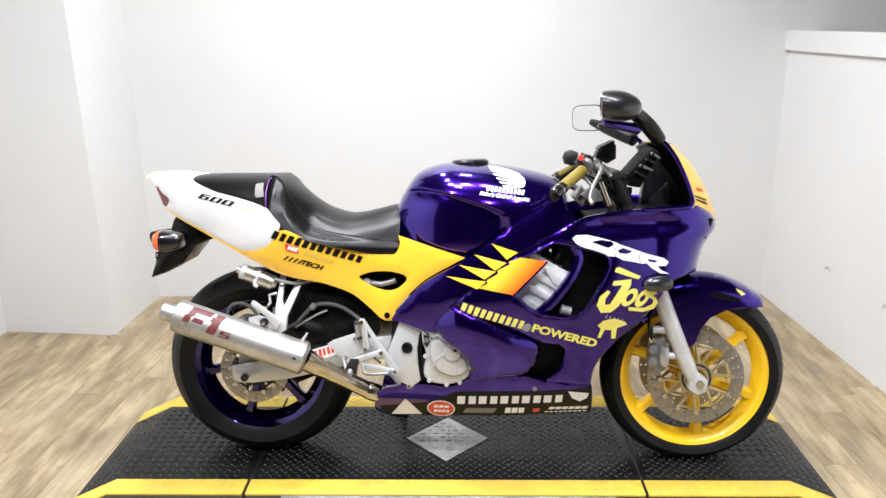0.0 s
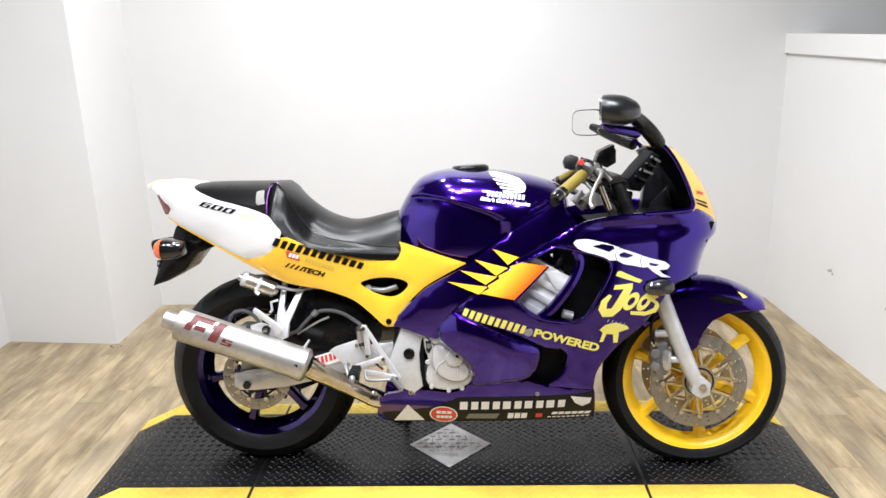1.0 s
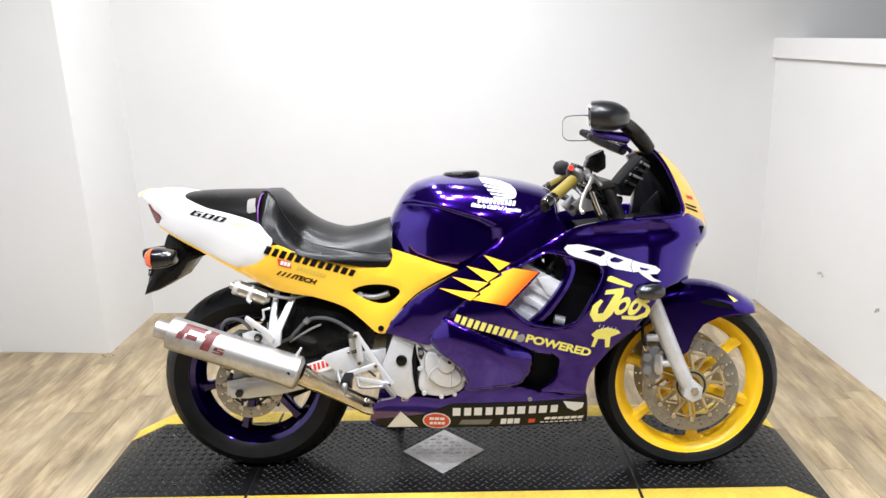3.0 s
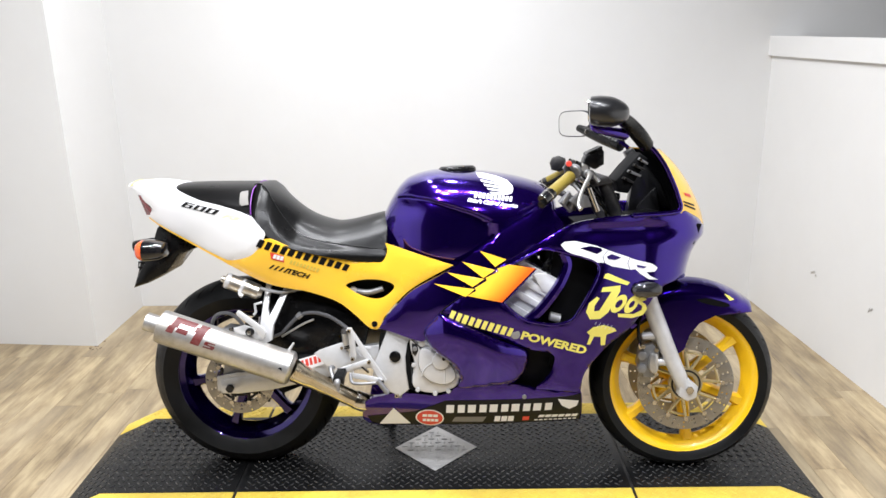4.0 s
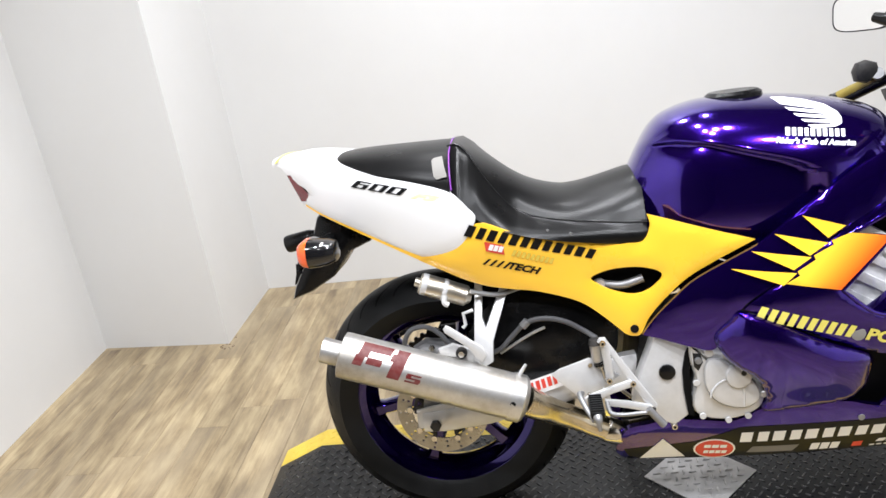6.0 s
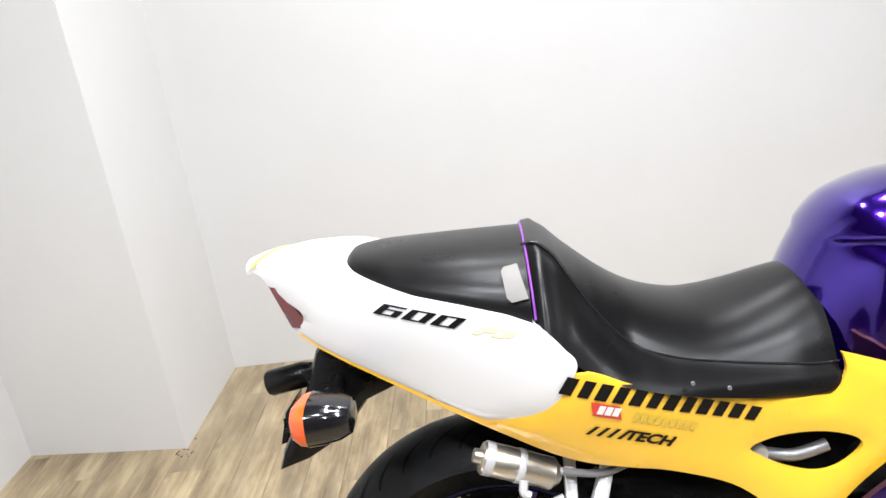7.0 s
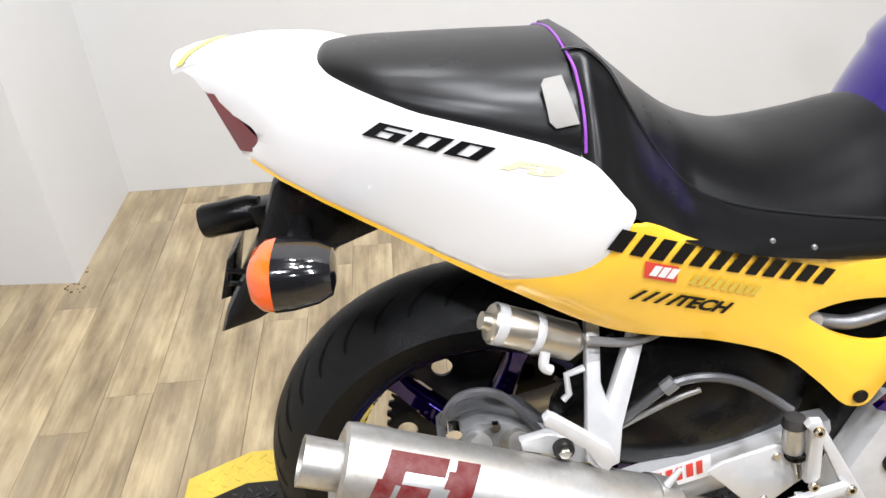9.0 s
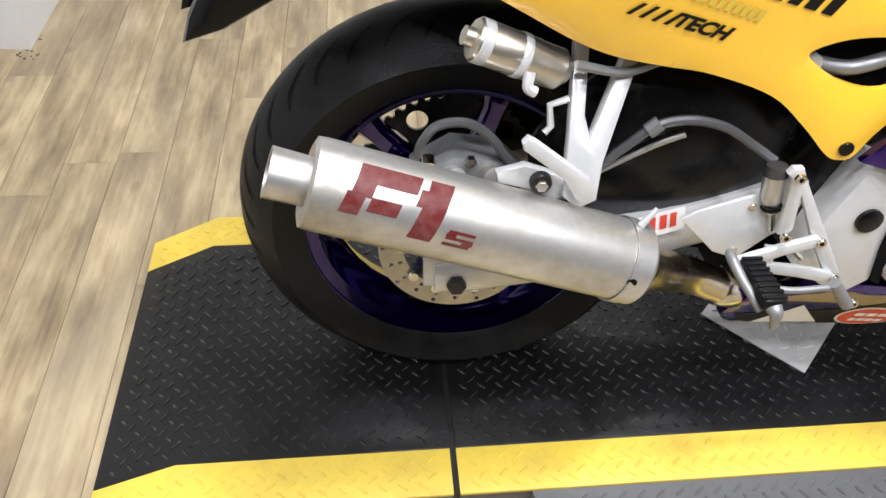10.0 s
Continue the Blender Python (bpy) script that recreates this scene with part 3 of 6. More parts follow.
FAIR = table((0.40, 0.55, 0.70, 0.85, 1.00, 1.20, 1.32), (0.16, 0.20, 0.30, 0.42, 0.57, 0.70, 0.85), (
    (0.090, 0.099, 0.110, 0.113, 0.106, 0.09, 0.07),
    (0.112, 0.122, 0.135, 0.137, 0.130, 0.11, 0.09),
    (0.152, 0.165, 0.178, 0.182, 0.178, 0.15, 0.12),
    (0.165, 0.190, 0.212, 0.212, 0.196, 0.165, 0.14),
    (0.165, 0.205, 0.248, 0.250, 0.235, 0.20, 0.17),
    (0.170, 0.195, 0.225, 0.238, 0.235, 0.205, 0.175),
    (0.170, 0.185, 0.200, 0.215, 0.220, 0.195, 0.165)))
NOSE = [(0.58, 1.375), (0.62, 1.400), (0.67, 1.408), (0.712, 1.420), (0.74, 1.436), (0.765, 1.457), (0.79, 1.456), (0.86, 1.434)]


def nose_x(z):
    return float(np.interp(z, [a for a, b in NOSE], [b for a, b in NOSE]))


def w_fair(x, z):
    """Half-width of the fairing; it closes round the nose."""
    w = FAIR(min(x, 1.32), z)
    u = min(max((x - 1.0) / 0.08, 0.0), 1.0) * min(max((1.36 - x) / 0.08, 0.0), 1.0)
    dent = 0.014 * u * math.exp(-((z - 0.795) / 0.022) ** 2)
    if x > 1.24:
        u = min((x - 1.24) / (nose_x(z) - 1.24), 1.0)
        w = min(FAIR(1.24, z), FAIR(1.24, z) * max(1 - u ** 2.4, 0.0) ** 0.5)
    return max(w - dent, 0.0)


W_TAIL = table((-0.33, -0.27, -0.20, -0.08, 0.02, 0.12, 0.25, 0.38, 0.50, 0.60, 0.70), (0.50, 0.62, 0.75, 0.87, 0.95), (
    (0.02, 0.03, 0.05, 0.10, 0.13, 0.15, 0.160, 0.158, 0.162, 0.172, 0.185),
    (0.02, 0.03, 0.065, 0.11, 0.14, 0.162, 0.168, 0.158, 0.162, 0.18, 0.20),
    (0.025, 0.050, 0.092, 0.140, 0.175, 0.200, 0.190, 0.165, 0.160, 0.180, 0.20),
    (0.030, 0.060, 0.110, 0.156, 0.180, 0.194, 0.182, 0.158, 0.150, 0.170, 0.19),
    (0.028, 0.054, 0.096, 0.136, 0.152, 0.160, 0.158, 0.148, 0.140, 0.150, 0.16)))


# wheels
def wheel(name, x, radius, tyre_w, rim_r, rim_w, paint, phase, label, hub_r):
    c = Matrix.Translation((x, 0, radius))
    h = tyre_w / 2
    rim = lathe(name, [(rim_r + 0.012, -rim_w / 2 - 0.006), (rim_r + 0.012, -rim_w / 2), (rim_r + 0.002, -rim_w / 2 + 0.004), (rim_r - 0.012, -rim_w / 2 + 0.012), (rim_r - 0.018, -rim_w / 4), (rim_r - 0.030, -0.012),
                       (rim_r - 0.034, 0.0), (rim_r - 0.030, 0.012), (rim_r - 0.018, rim_w / 4), (rim_r - 0.012, rim_w / 2 - 0.012), (rim_r + 0.002, rim_w / 2 - 0.004), (rim_r + 0.012, rim_w / 2), (rim_r + 0.012, rim_w / 2 + 0.006),
                       (rim_r + 0.004, rim_w / 2), (rim_r - 0.004, rim_w / 4), (rim_r - 0.004, -rim_w / 4), (rim_r + 0.004, -rim_w / 2), (rim_r + 0.012, -rim_w / 2 - 0.006)], paint, bike, c, 96, label)
    prof = [(rim_r + 0.004, -rim_w / 2 - 0.002), (rim_r + 0.014, -rim_w / 2 - 0.009), (lerp(rim_r, radius, 0.35), -h * 0.94)]
    steps = 16
    for i in range(steps + 1):
        a = lerp(-1, 1, i / steps)
        yy = h * a
        zz = radius - (radius - lerp(rim_r, radius, 0.46)) * (abs(a) ** 2.05)
        prof.append((zz, yy))
    prof += [(lerp(rim_r, radius, 0.35), h * 0.94), (rim_r + 0.014, rim_w / 2 + 0.009), (rim_r + 0.004, rim_w / 2 + 0.002)]
    tyre = lathe("tyre", prof, RUBBER, rim, c, 128, "black sport tyre with shallow tread grooves", 60)
    # sipes as thin black strips lying on the tread, groove shade put into colour
    verts, faces = [], []
    n = 36
    for i in range(n):
        for s in (-1, 1):
            a0 = 2 * math.pi * (i + (0.5 if s > 0 else 0)) / n
            k = len(verts)
            m = 6
            for j in range(m + 1):
                f = j / m
                yy = s * h * lerp(0.30, 0.70, f)
                zz = radius - (radius - lerp(rim_r, radius, 0.46)) * (abs(yy / h) ** 2.05) + 0.0006
                aa = a0 + 0.16 * f + 0.03 * math.sin(f * 3)
                for q in (-1, 1):
                    b = aa + q * 0.0052 / radius * (1 - 0.6 * abs(2 * f - 1))
                    verts.append(c @ Vector((zz * math.cos(b), yy, zz * math.sin(b))))
                if j:
                    faces.append((k + 2 * j - 2, k + 2 * j - 1, k + 2 * j + 1, k + 2 * j))
    tagged(build("tread_groove_shade", verts, faces, LINER, tyre), kind="stuff")
    lathe("hub", [(0.0, -0.045), (hub_r * 0.7, -0.045), (hub_r, -0.032), (hub_r, 0.032), (hub_r * 0.7, 0.045), (0.0, 0.045)], paint, rim, c, 32)
    for i in range(6):
        a = radians(phase + 60 * i)
        d, e = np.array((math.cos(a), 0, math.sin(a))), np.array((-math.sin(a), 0, math.cos(a)))
        o = np.array((x, 0, radius))
        rings = []
        for f in np.linspace(0, 1, 6):
            r = lerp(hub_r * 0.75, rim_r - 0.016, f)
            wd = lerp(0.022, 0.0135, f) + 0.010 * max(0, (f - 0.75) / 0.25) ** 2
            th = lerp(0.024, 0.020, f)
            ring = []
            for u, v in ((-1, -0.45), (-0.55, -1), (0.55, -1), (1, -0.45), (1, 0.45), (0.55, 1), (-0.55, 1), (-1, 0.45)):
                p = o + d * r + e * wd * u + np.array((0, th * v, 0))
                ring.append(tuple(p))
            rings.append(ring)
        loft("spoke", rings, paint, rim)
    return rim


def brake_disc(parent, x, z, y, r1, r0, holes, arms, carrier):
    """A drilled disc with its carrier arms."""
    th = 0.005
    loop = [(r1 * math.cos(2 * math.pi * i / 72), r1 * math.sin(2 * math.pi * i / 72)) for i in range(72)]
    cuts = [[(r0 * math.cos(2 * math.pi * i / 48), r0 * math.sin(2 * math.pi * i / 48)) for i in range(48)]]
    for i in range(holes):
        a = 2 * math.pi * i / holes
        for f in ((0.25, 0.62) if i % 2 else (0.45, 0.82)):
            r = lerp(r0, r1, f)
            cuts.append([(r * math.cos(a) + 0.0034 * math.cos(b), r * math.sin(a) + 0.0034 * math.sin(b)) for b in (2 * math.pi * j / 8 for j in range(8))])
    ob = panel("brake_disc", [(x + a, z + b) for a, b in loop], lambda q, s: abs(y) + th / 2, DISC, parent, [[(x + a, z + b) for a, b in c] for c in cuts], th, (-1 if y < 0 else 1,), 1, 0.012, "drilled steel brake disc", 0.0008, True)[0]
    for i in range(arms):
        a = 2 * math.pi * i / arms + 0.3
        for da in (-0.26, 0.26):
            p0 = (x + 0.048 * math.cos(a + 0.3 * da), y, z + 0.048 * math.sin(a + 0.3 * da))
            p1 = (x + (r0 - 0.004) * math.cos(a + da), y, z + (r0 - 0.004) * math.sin(a + da))
            tube("carrier_arm", [p0, p1], [0.0062, 0.0048], carrier, ob, n=8, smooth_path=False)
            disc("bobbin", x + (r0 + 0.003) * math.cos(a + da), y + (0.004 if y > 0 else -0.004), z + (r0 + 0.003) * math.sin(a + da), 0.0080, 0.005, STEEL, ob, 14, axis=(0, 1 if y > 0 else -1, 0))
        arc = [(x + (r0 - 0.009) * math.cos(a + b), y, z + (r0 - 0.009) * math.sin(a + b)) for b in np.linspace(-0.26, 0.26, 5)]
        tube("carrier_bridge", arc, 0.0042, carrier, ob, n=8, smooth_path=False)
    lathe("carrier", [(0.030, y - 0.006), (0.052, y - 0.006), (0.052, y + 0.006), (0.030, y + 0.006), (0.030, y - 0.006)], carrier, ob, Matrix.Translation((x, 0, z)), 32)
    lathe("carrier_seat", [(0.040, y - 0.0075), (0.046, y - 0.0085), (0.046, y - 0.006)], DARKMETAL, ob, Matrix.Translation((x, 0, z)), 32)
    return ob


front = wheel("front_wheel", WB, 0.290, 0.122, 0.228, 0.092, RIMYELLOW, 38, "yellow six-spoke cast front wheel", 0.044)
brake_disc(front, WB, 0.290, -0.064, 0.150, 0.110, 24, 6, GOLD)
brake_disc(front, WB, 0.290, 0.064, 0.150, 0.110, 24, 6, GOLD)
REAR_Y = 0.040
rear = wheel("rear_wheel", 0.010, 0.313, 0.166, 0.214, 0.120, RIMPURPLE, -108, "purple six-spoke cast rear wheel, its paint darkened for shade", 0.055)
rear.location.y = REAR_Y
brake_disc(rear, 0.006, 0.312, -0.107, 0.110, 0.075, 20, 5, DARKMETAL)

# sprocket, chain run and guard on the far side
def ring_of(cx, cz, r, n):
    return [(cx + r * math.cos(2 * math.pi * i / n), cz + r * math.sin(2 * math.pi * i / n)) for i in range(n)]


teeth = []
for i in range(45):
    for f, r in ((0.0, 0.137), (0.25, 0.137), (0.45, 0.144), (0.75, 0.144)):
        teeth.append((0.010 + r * math.cos(2 * math.pi * (i + f) / 45), 0.312 + r * math.sin(2 * math.pi * (i + f) / 45)))
bores = [ring_of(0.010 + 0.113 * math.cos(radians(117 + 72 * k)), 0.312 + 0.113 * math.sin(radians(117 + 72 * k)), 0.0165, 20) for k in range(5)]
sprocket = panel("sprocket", teeth, lambda x, z: 0.114, DARKMETAL, bike, bores, 0.006, (1,), 1, 0.03, "dark steel rear sprocket with round holes", 0.0006, True)[0]
for s in (1, -1):
    chain = tube("chain_run", [(0.0, 0.111, 0.312 + s * 0.140), (0.25, 0.108, 0.370 + s * 0.095), (0.50, 0.105, 0.420 + s * 0.045)], 0.0085, DARKMETAL, bike, n=8, smooth_path=False)
slab("chain_guard", [(-0.015, 0.440), (0.000, 0.468), (0.06, 0.485), (0.20, 0.510), (0.42, 0.520), (0.42, 0.440), (0.20, 0.390), (0.08, 0.350), (0.03, 0.370)], 0.122, 0.132, BLACK, bike, 0.004, "black chain guard")

# front fork, caliper, fender
for s in (-1, 1):
    leg = tube("fork_leg", [(1.272, s * 0.100, 0.585), (1.292, s * 0.100, 0.530), (1.345, s * 0.100, 0.400), (1.378, s * 0.100, 0.325), (1.396, s * 0.098, 0.285)], [0.0245, 0.0255, 0.0245, 0.023, 0.020], SILVER, bike, "silver painted lower fork leg")
    tube("fork_tube", [(1.130, s * 0.100, 0.935), (1.275, s * 0.100, 0.580)], 0.0205, DARKMETAL, bike, smooth_path=False)
    slab("axle_clamp", [(1.378, 0.315), (1.402, 0.322), (1.432, 0.296), (1.428, 0.262), (1.400, 0.250), (1.374, 0.268)], s * 0.078, s * 0.118, SILVER, leg, 0.004)
    disc("axle_nut", 1.405, s * 0.118, 0.288, 0.013, 0.008, STEEL, leg, 6, axis=(0, s, 0))
    for px_, pz_ in ((1.335, 0.372), (1.300, 0.455)):
        tube("caliper_lug", [(px_ + 0.01, s * 0.095, pz_), (px_ - 0.035, s * 0.085, pz_ - 0.005)], [0.014, 0.011], SILVER, leg, smooth_path=False)
    cal = slab("brake_caliper", [(1.262, 0.420), (1.296, 0.430), (1.318, 0.404), (1.314, 0.350), (1.300, 0.318), (1.268, 0.322), (1.252, 0.360)], s * 0.045, s * 0.098, GREY, bike, 0.008, "grey two-piston brake caliper")
    slab("caliper_cover", [(1.284, 0.396), (1.296, 0.404), (1.308, 0.396), (1.310, 0.352), (1.300, 0.338), (1.286, 0.344), (1.280, 0.366)], s * 0.098, s * 0.117, ALU, cal, 0.007, "", 3)
    for pz_ in (0.352, 0.393):
        tube("piston_boss", [(1.262, s * 0.092, pz_), (1.262, s * 0.106, pz_), (1.262, s * 0.108, pz_)], [0.015, 0.014, 0.009], GREY, cal, n=20, smooth_path=False)
    for px_, pz_ in ((1.302, 0.412), (1.304, 0.336), (1.262, 0.424)):
        disc("caliper_bolt", px_, s * 0.104, pz_, 0.0075, 0.010, STEEL, cal, 6, axis=(0, s, 0))
    tube("bleed_nipple", [(1.258, s * 0.10, 0.415), (1.250, s * 0.106, 0.432)], [0.004, 0.003], STEEL, cal, n=8, smooth_path=False)
    tube("brake_hose", [(1.262, s * 0.090, 0.415), (1.250, s * 0.092, 0.470), (1.258, s * 0.085, 0.540), (1.235, s * 0.07, 0.640)], 0.005, BLACK, bike, n=8)


def w_fender(x, z):
    r = math.hypot(x - FX, z - 0.288)
    w = 0.078
    if r > 0.285:
        w *= max(1 - ((r - 0.285) / 0.046) ** 2, 0.0) ** 0.5
    return max(w, 0.0)


ARC = [(FX + 0.3309 * math.cos(radians(a)), 0.288 + 0.3309 * math.sin(radians(a))) for a in range(50, 137, 3)]
INNER = [(1.235, 0.470), (1.290, 0.520), (1.322, 0.505), (1.338, 0.450), (1.346, 0.415), (1.380, 0.392), (1.395, 0.402), (1.412, 0.450), (1.440, 0.487), (1.490, 0.512), (1.560, 0.517), (1.600, 0.520)]
panel("front_fender", [np.array(p) for p in ARC] + [np.array(p) for p in INNER], w_fender, PURPLE, bike, step=0.014, raw=True, label="glossy purple front fender half", lip=0.0)
# Flat black patch in place of the shade in a recess of the fender.
decal("fender_slot_shade", [(1.428, 0.560), (1.466, 0.565), (1.524, 0.549), (1.520, 0.538), (1.472, 0.545)], w_fender, LINER, bike, smooth=True)
decal("fender_mark", [(1.515, 0.578), (1.530, 0.571), (1.545, 0.560), (1.530, 0.557)], w_fender, DECALYELLOW, bike)

# fuel tank
TANK = [(0.446, 0.775, 0.735, 0.68, 0.060, 2.05), (0.458, 0.805, 0.745, 0.67, 0.082, 2.1), (0.475, 0.838, 0.76, 0.66, 0.100, 2.1), (0.497, 0.880, 0.775, 0.66, 0.120, 2.12), (0.528, 0.925, 0.79, 0.66, 0.143, 2.12), (0.566, 0.950, 0.80, 0.66, 0.168, 2.12),
        (0.640, 0.966, 0.81, 0.66, 0.194, 2.12), (0.766, 0.961, 0.815, 0.66, 0.208, 2.12), (0.863, 0.947, 0.82, 0.68, 0.200, 2.1), (0.930, 0.930, 0.82, 0.70, 0.176, 2.1), (0.970, 0.914, 0.82, 0.72, 0.140, 2.05), (0.992, 0.893, 0.82, 0.74, 0.098, 2.1), (1.002, 0.868, 0.82, 0.76, 0.058, 2.0)]


def body_ring(st, k=72, pocket=None):
    x, zt, zm, zb, hw, n = st
    ring = []
    for j in range(k):
        a = 2 * math.pi * j / k
        c, s = math.cos(a), math.sin(a)
        e = n if s > 0 else 5.0
        y = hw * math.copysign(abs(c) ** (2 / e), c)
        z = zm + (zt - zm) * abs(s) ** (2 / e) if s > 0 else zm - (zm - zb) * abs(s) ** (2 / e)
        if pocket:
            y *= 1 - pocket(x, z)
        ring.append((x, y, z))
    return ring


def knee(x, z):
    """Hollow for the rider's knee, in the rear half of the tank's side, and a small dent at its top."""
    edge = float(np.interp(x, (0.44, 0.514, 0.56, 0.617, 0.684, 0.749, 0.785, 0.803, 0.835), (0.880, 0.892, 0.897, 0.891, 0.871, 0.852, 0.836, 0.812, 0.70)))
    u = min(max((edge - z) / 0.010, 0.0), 1.0)
    v = min(max((0.85 - x) / 0.03, 0.0), 1.0)
    dent = 0.045 * math.exp(-((x - 0.550) / 0.018) ** 2 - ((z - 0.884) / 0.012) ** 2)
    return 0.115 * u * u * (3 - 2 * u) * v + dent


tank_st = catmull(TANK, 10)
loft("fuel_tank", [body_ring(s, 300, knee) for s in tank_st], PURPLE, bike, "purple pearl fuel tank with knee hollows", smooth=60)
TX, TZ = [s[0] for s in tank_st], tank_st


def w_tank(x, z):
    i = min(max(int(np.searchsorted(TX, x)), 1), len(TX) - 1)
    f = (x - TX[i - 1]) / (TX[i] - TX[i - 1])
    _, zt, zm, zb, hw, n = lerp(np.array(tank_st[i - 1]), np.array(tank_st[i]), f)
    if z <= zm:
        return hw * (1 - knee(x, z))
    return hw * max(1 - ((z - zm) / (zt - zm)) ** n, 0.0) ** (1 / n) * (1 - knee(x, z))


cap = lathe("filler_cap", [(0.0, 0.012), (0.050, 0.012), (0.058, 0.006), (0.060, -0.01)], BLACK, bike, pose(0.700, 0.0, 0.962, 0, -2, 0) @ pose(0, 0, 0, 90, 0, 0), 40, "black round filler cap")
# wing mark and its lettering bars on the tank
WING = [(0.757, 0.957), (0.782, 0.955), (0.818, 0.947), (0.848, 0.936), (0.862, 0.922), (0.864, 0.912), (0.859, 0.902), (0.845, 0.898), (0.802, 0.8995), (0.795, 0.9055)]
for x0, z0, x1, z1 in ((0.793, 0.9095, 0.838, 0.9040), (0.784, 0.9200, 0.836, 0.9115), (0.775, 0.9310, 0.832, 0.9200), (0.766, 0.9425, 0.826, 0.9290)):
    WING += [(x0 + 0.002, z0 - 0.0028), (x1, z1 - 0.0010), (x1, z1 + 0.0012), (x0 - 0.002, z0 + 0.0026)]
decal("wing_mark", WING, w_tank, DECALWHITE, bike, step=0.008, label="white wing-shaped mark with feather slits")
bars((0.747, 0.893), (0.858, 0.879), 0.0145, 0.0135, 5, w_tank, DECALWHITE, bike, gap=0.16, stems=True, label="white bars for a maker's name")
words("Rider's Club of America", (0.729, 0.881), (0.873, 0.861), 0.0115, w_tank, DECALWHITE, bike, slant=0.3, label="thin white script line")

# seat
SEAT_T = [(-0.172, 0.918), (-0.165, 0.927), (-0.150, 0.934), (-0.078, 0.937), (0.083, 0.936), (0.110, 0.934), (0.131, 0.924), (0.164, 0.896), (0.212, 0.857), (0.259, 0.828), (0.317, 0.810), (0.359, 0.811), (0.410, 0.822), (0.449, 0.832), (0.476, 0.838)]
SEAT_B = [(-0.172, 0.908), (-0.110, 0.893), (-0.070, 0.876), (0.006, 0.856), (0.090, 0.834), (0.109, 0.840), (0.126, 0.815), (0.155, 0.783), (0.233, 0.750), (0.372, 0.716), (0.458, 0.702), (0.488, 0.704)]
SEAT_W = [(-0.172, 0.030), (-0.160, 0.066), (-0.135, 0.096), (-0.08, 0.128), (0.0, 0.152), (0.09, 0.170), (0.130, 0.184), (0.20, 0.196), (0.28, 0.192), (0.36, 0.174), (0.42, 0.160), (0.47, 0.152), (0.488, 0.146)]


def curve_at(pts, x):
    return float(np.interp(x, [p[0] for p in pts], [p[1] for p in pts]))


def smooth_at(pts):
    fine = catmull(pts, 8)
    return lambda x: curve_at(fine, x)


s_top, s_bot, s_w = smooth_at(SEAT_T), smooth_at(SEAT_B), smooth_at(SEAT_W)


def seat_ring(x, k=64, rider=False):
    zt, zb, hw = s_top(x), s_bot(x), s_w(x)
    crown = 2.2
    ring = []
    for j in range(k):
        a = 2 * math.pi * j / k
        c, s = math.cos(a), math.sin(a)
        if s >= 0:
            y = hw * math.copysign(abs(c) ** (2 / crown), c)
            z = zb + 0.012 + (zt - zb - 0.012) * abs(s) ** (2 / (2.0 if not rider else 1.9))
            if rider:
                y *= lerp(1.0, 0.93, min(1, max(0, (z - zb) / (zt - zb + 1e-6))))
        else:
            y = hw * math.copysign(abs(c) ** (2 / 8), c)
            z = zb + 0.012 + 0.012 * s
        ring.append((x, y, z))
    return ring


CREASE = [(0.090, 0.930, 0.085), (0.112, 0.931, 0.092), (0.135, 0.911, 0.104), (0.150, 0.884, 0.116), (0.180, 0.836, 0.122), (0.217, 0.793, 0.128), (0.262, 0.772, 0.142), (0.335, 0.757, 0.147), (0.440, 0.742, 0.145), (0.490, 0.738, 0.138)]


def rider_ring(x):
    """Section of the rider seat: a domed top, a welt line, and a steeper side."""
    zt, zb, hw = s_top(x), s_bot(x) - 0.004, s_w(x)
    zc, wc = np.interp(x, [c[0] for c in CREASE], [c[1] for c in CREASE]), np.interp(x, [c[0] for c in CREASE], [c[2] for c in CREASE])
    zc = min(zc, zt - 0.002)
    half = [(hw - 0.02, zb - 0.006), (hw, zb)]
    half += [(lerp(hw, wc + 0.003, f) + 0.010 * math.sin(math.pi * f), lerp(zb, zc - 0.003, f)) for f in (0.2, 0.4, 0.6, 0.8, 0.94)]
    half += [(wc + 0.001, zc + 0.001)]
    half += [(wc * c, zc + 0.001 + (zt - zc - 0.001) * (1 - c ** 2.2) ** 0.75) for c in (0.95, 0.85, 0.72, 0.56, 0.38, 0.2)]
    return [(x, -y, z) for y, z in half] + [(x, 0, zt)] + [(x, y, z) for y, z in reversed(half)]


xs_p = np.concatenate([np.linspace(-0.172, -0.13, 8), np.linspace(-0.12, 0.094, 18)])
loft("pillion_seat", [seat_ring(x) for x in xs_p], LEATHER, bike, "black vinyl pillion pad", smooth=60)
xs_r = np.concatenate([np.linspace(0.097, 0.20, 22), np.linspace(0.21, 0.47, 26), np.linspace(0.474, 0.488, 4)])
rings = [rider_ring(x) for x in xs_r]
seat = loft("rider_seat", rings, LEATHER, bike, "black vinyl rider seat with a raised rear stop", smooth=60)


def w_seat(x, z):
    zt, zb, hw = s_top(x), s_bot(x), s_w(x)
    u = min(max((z - zb - 0.012) / (zt - zb - 0.012), 0), 1)
    return hw * max(1 - u ** 2.3, 0.02) ** (1 / 2.6)


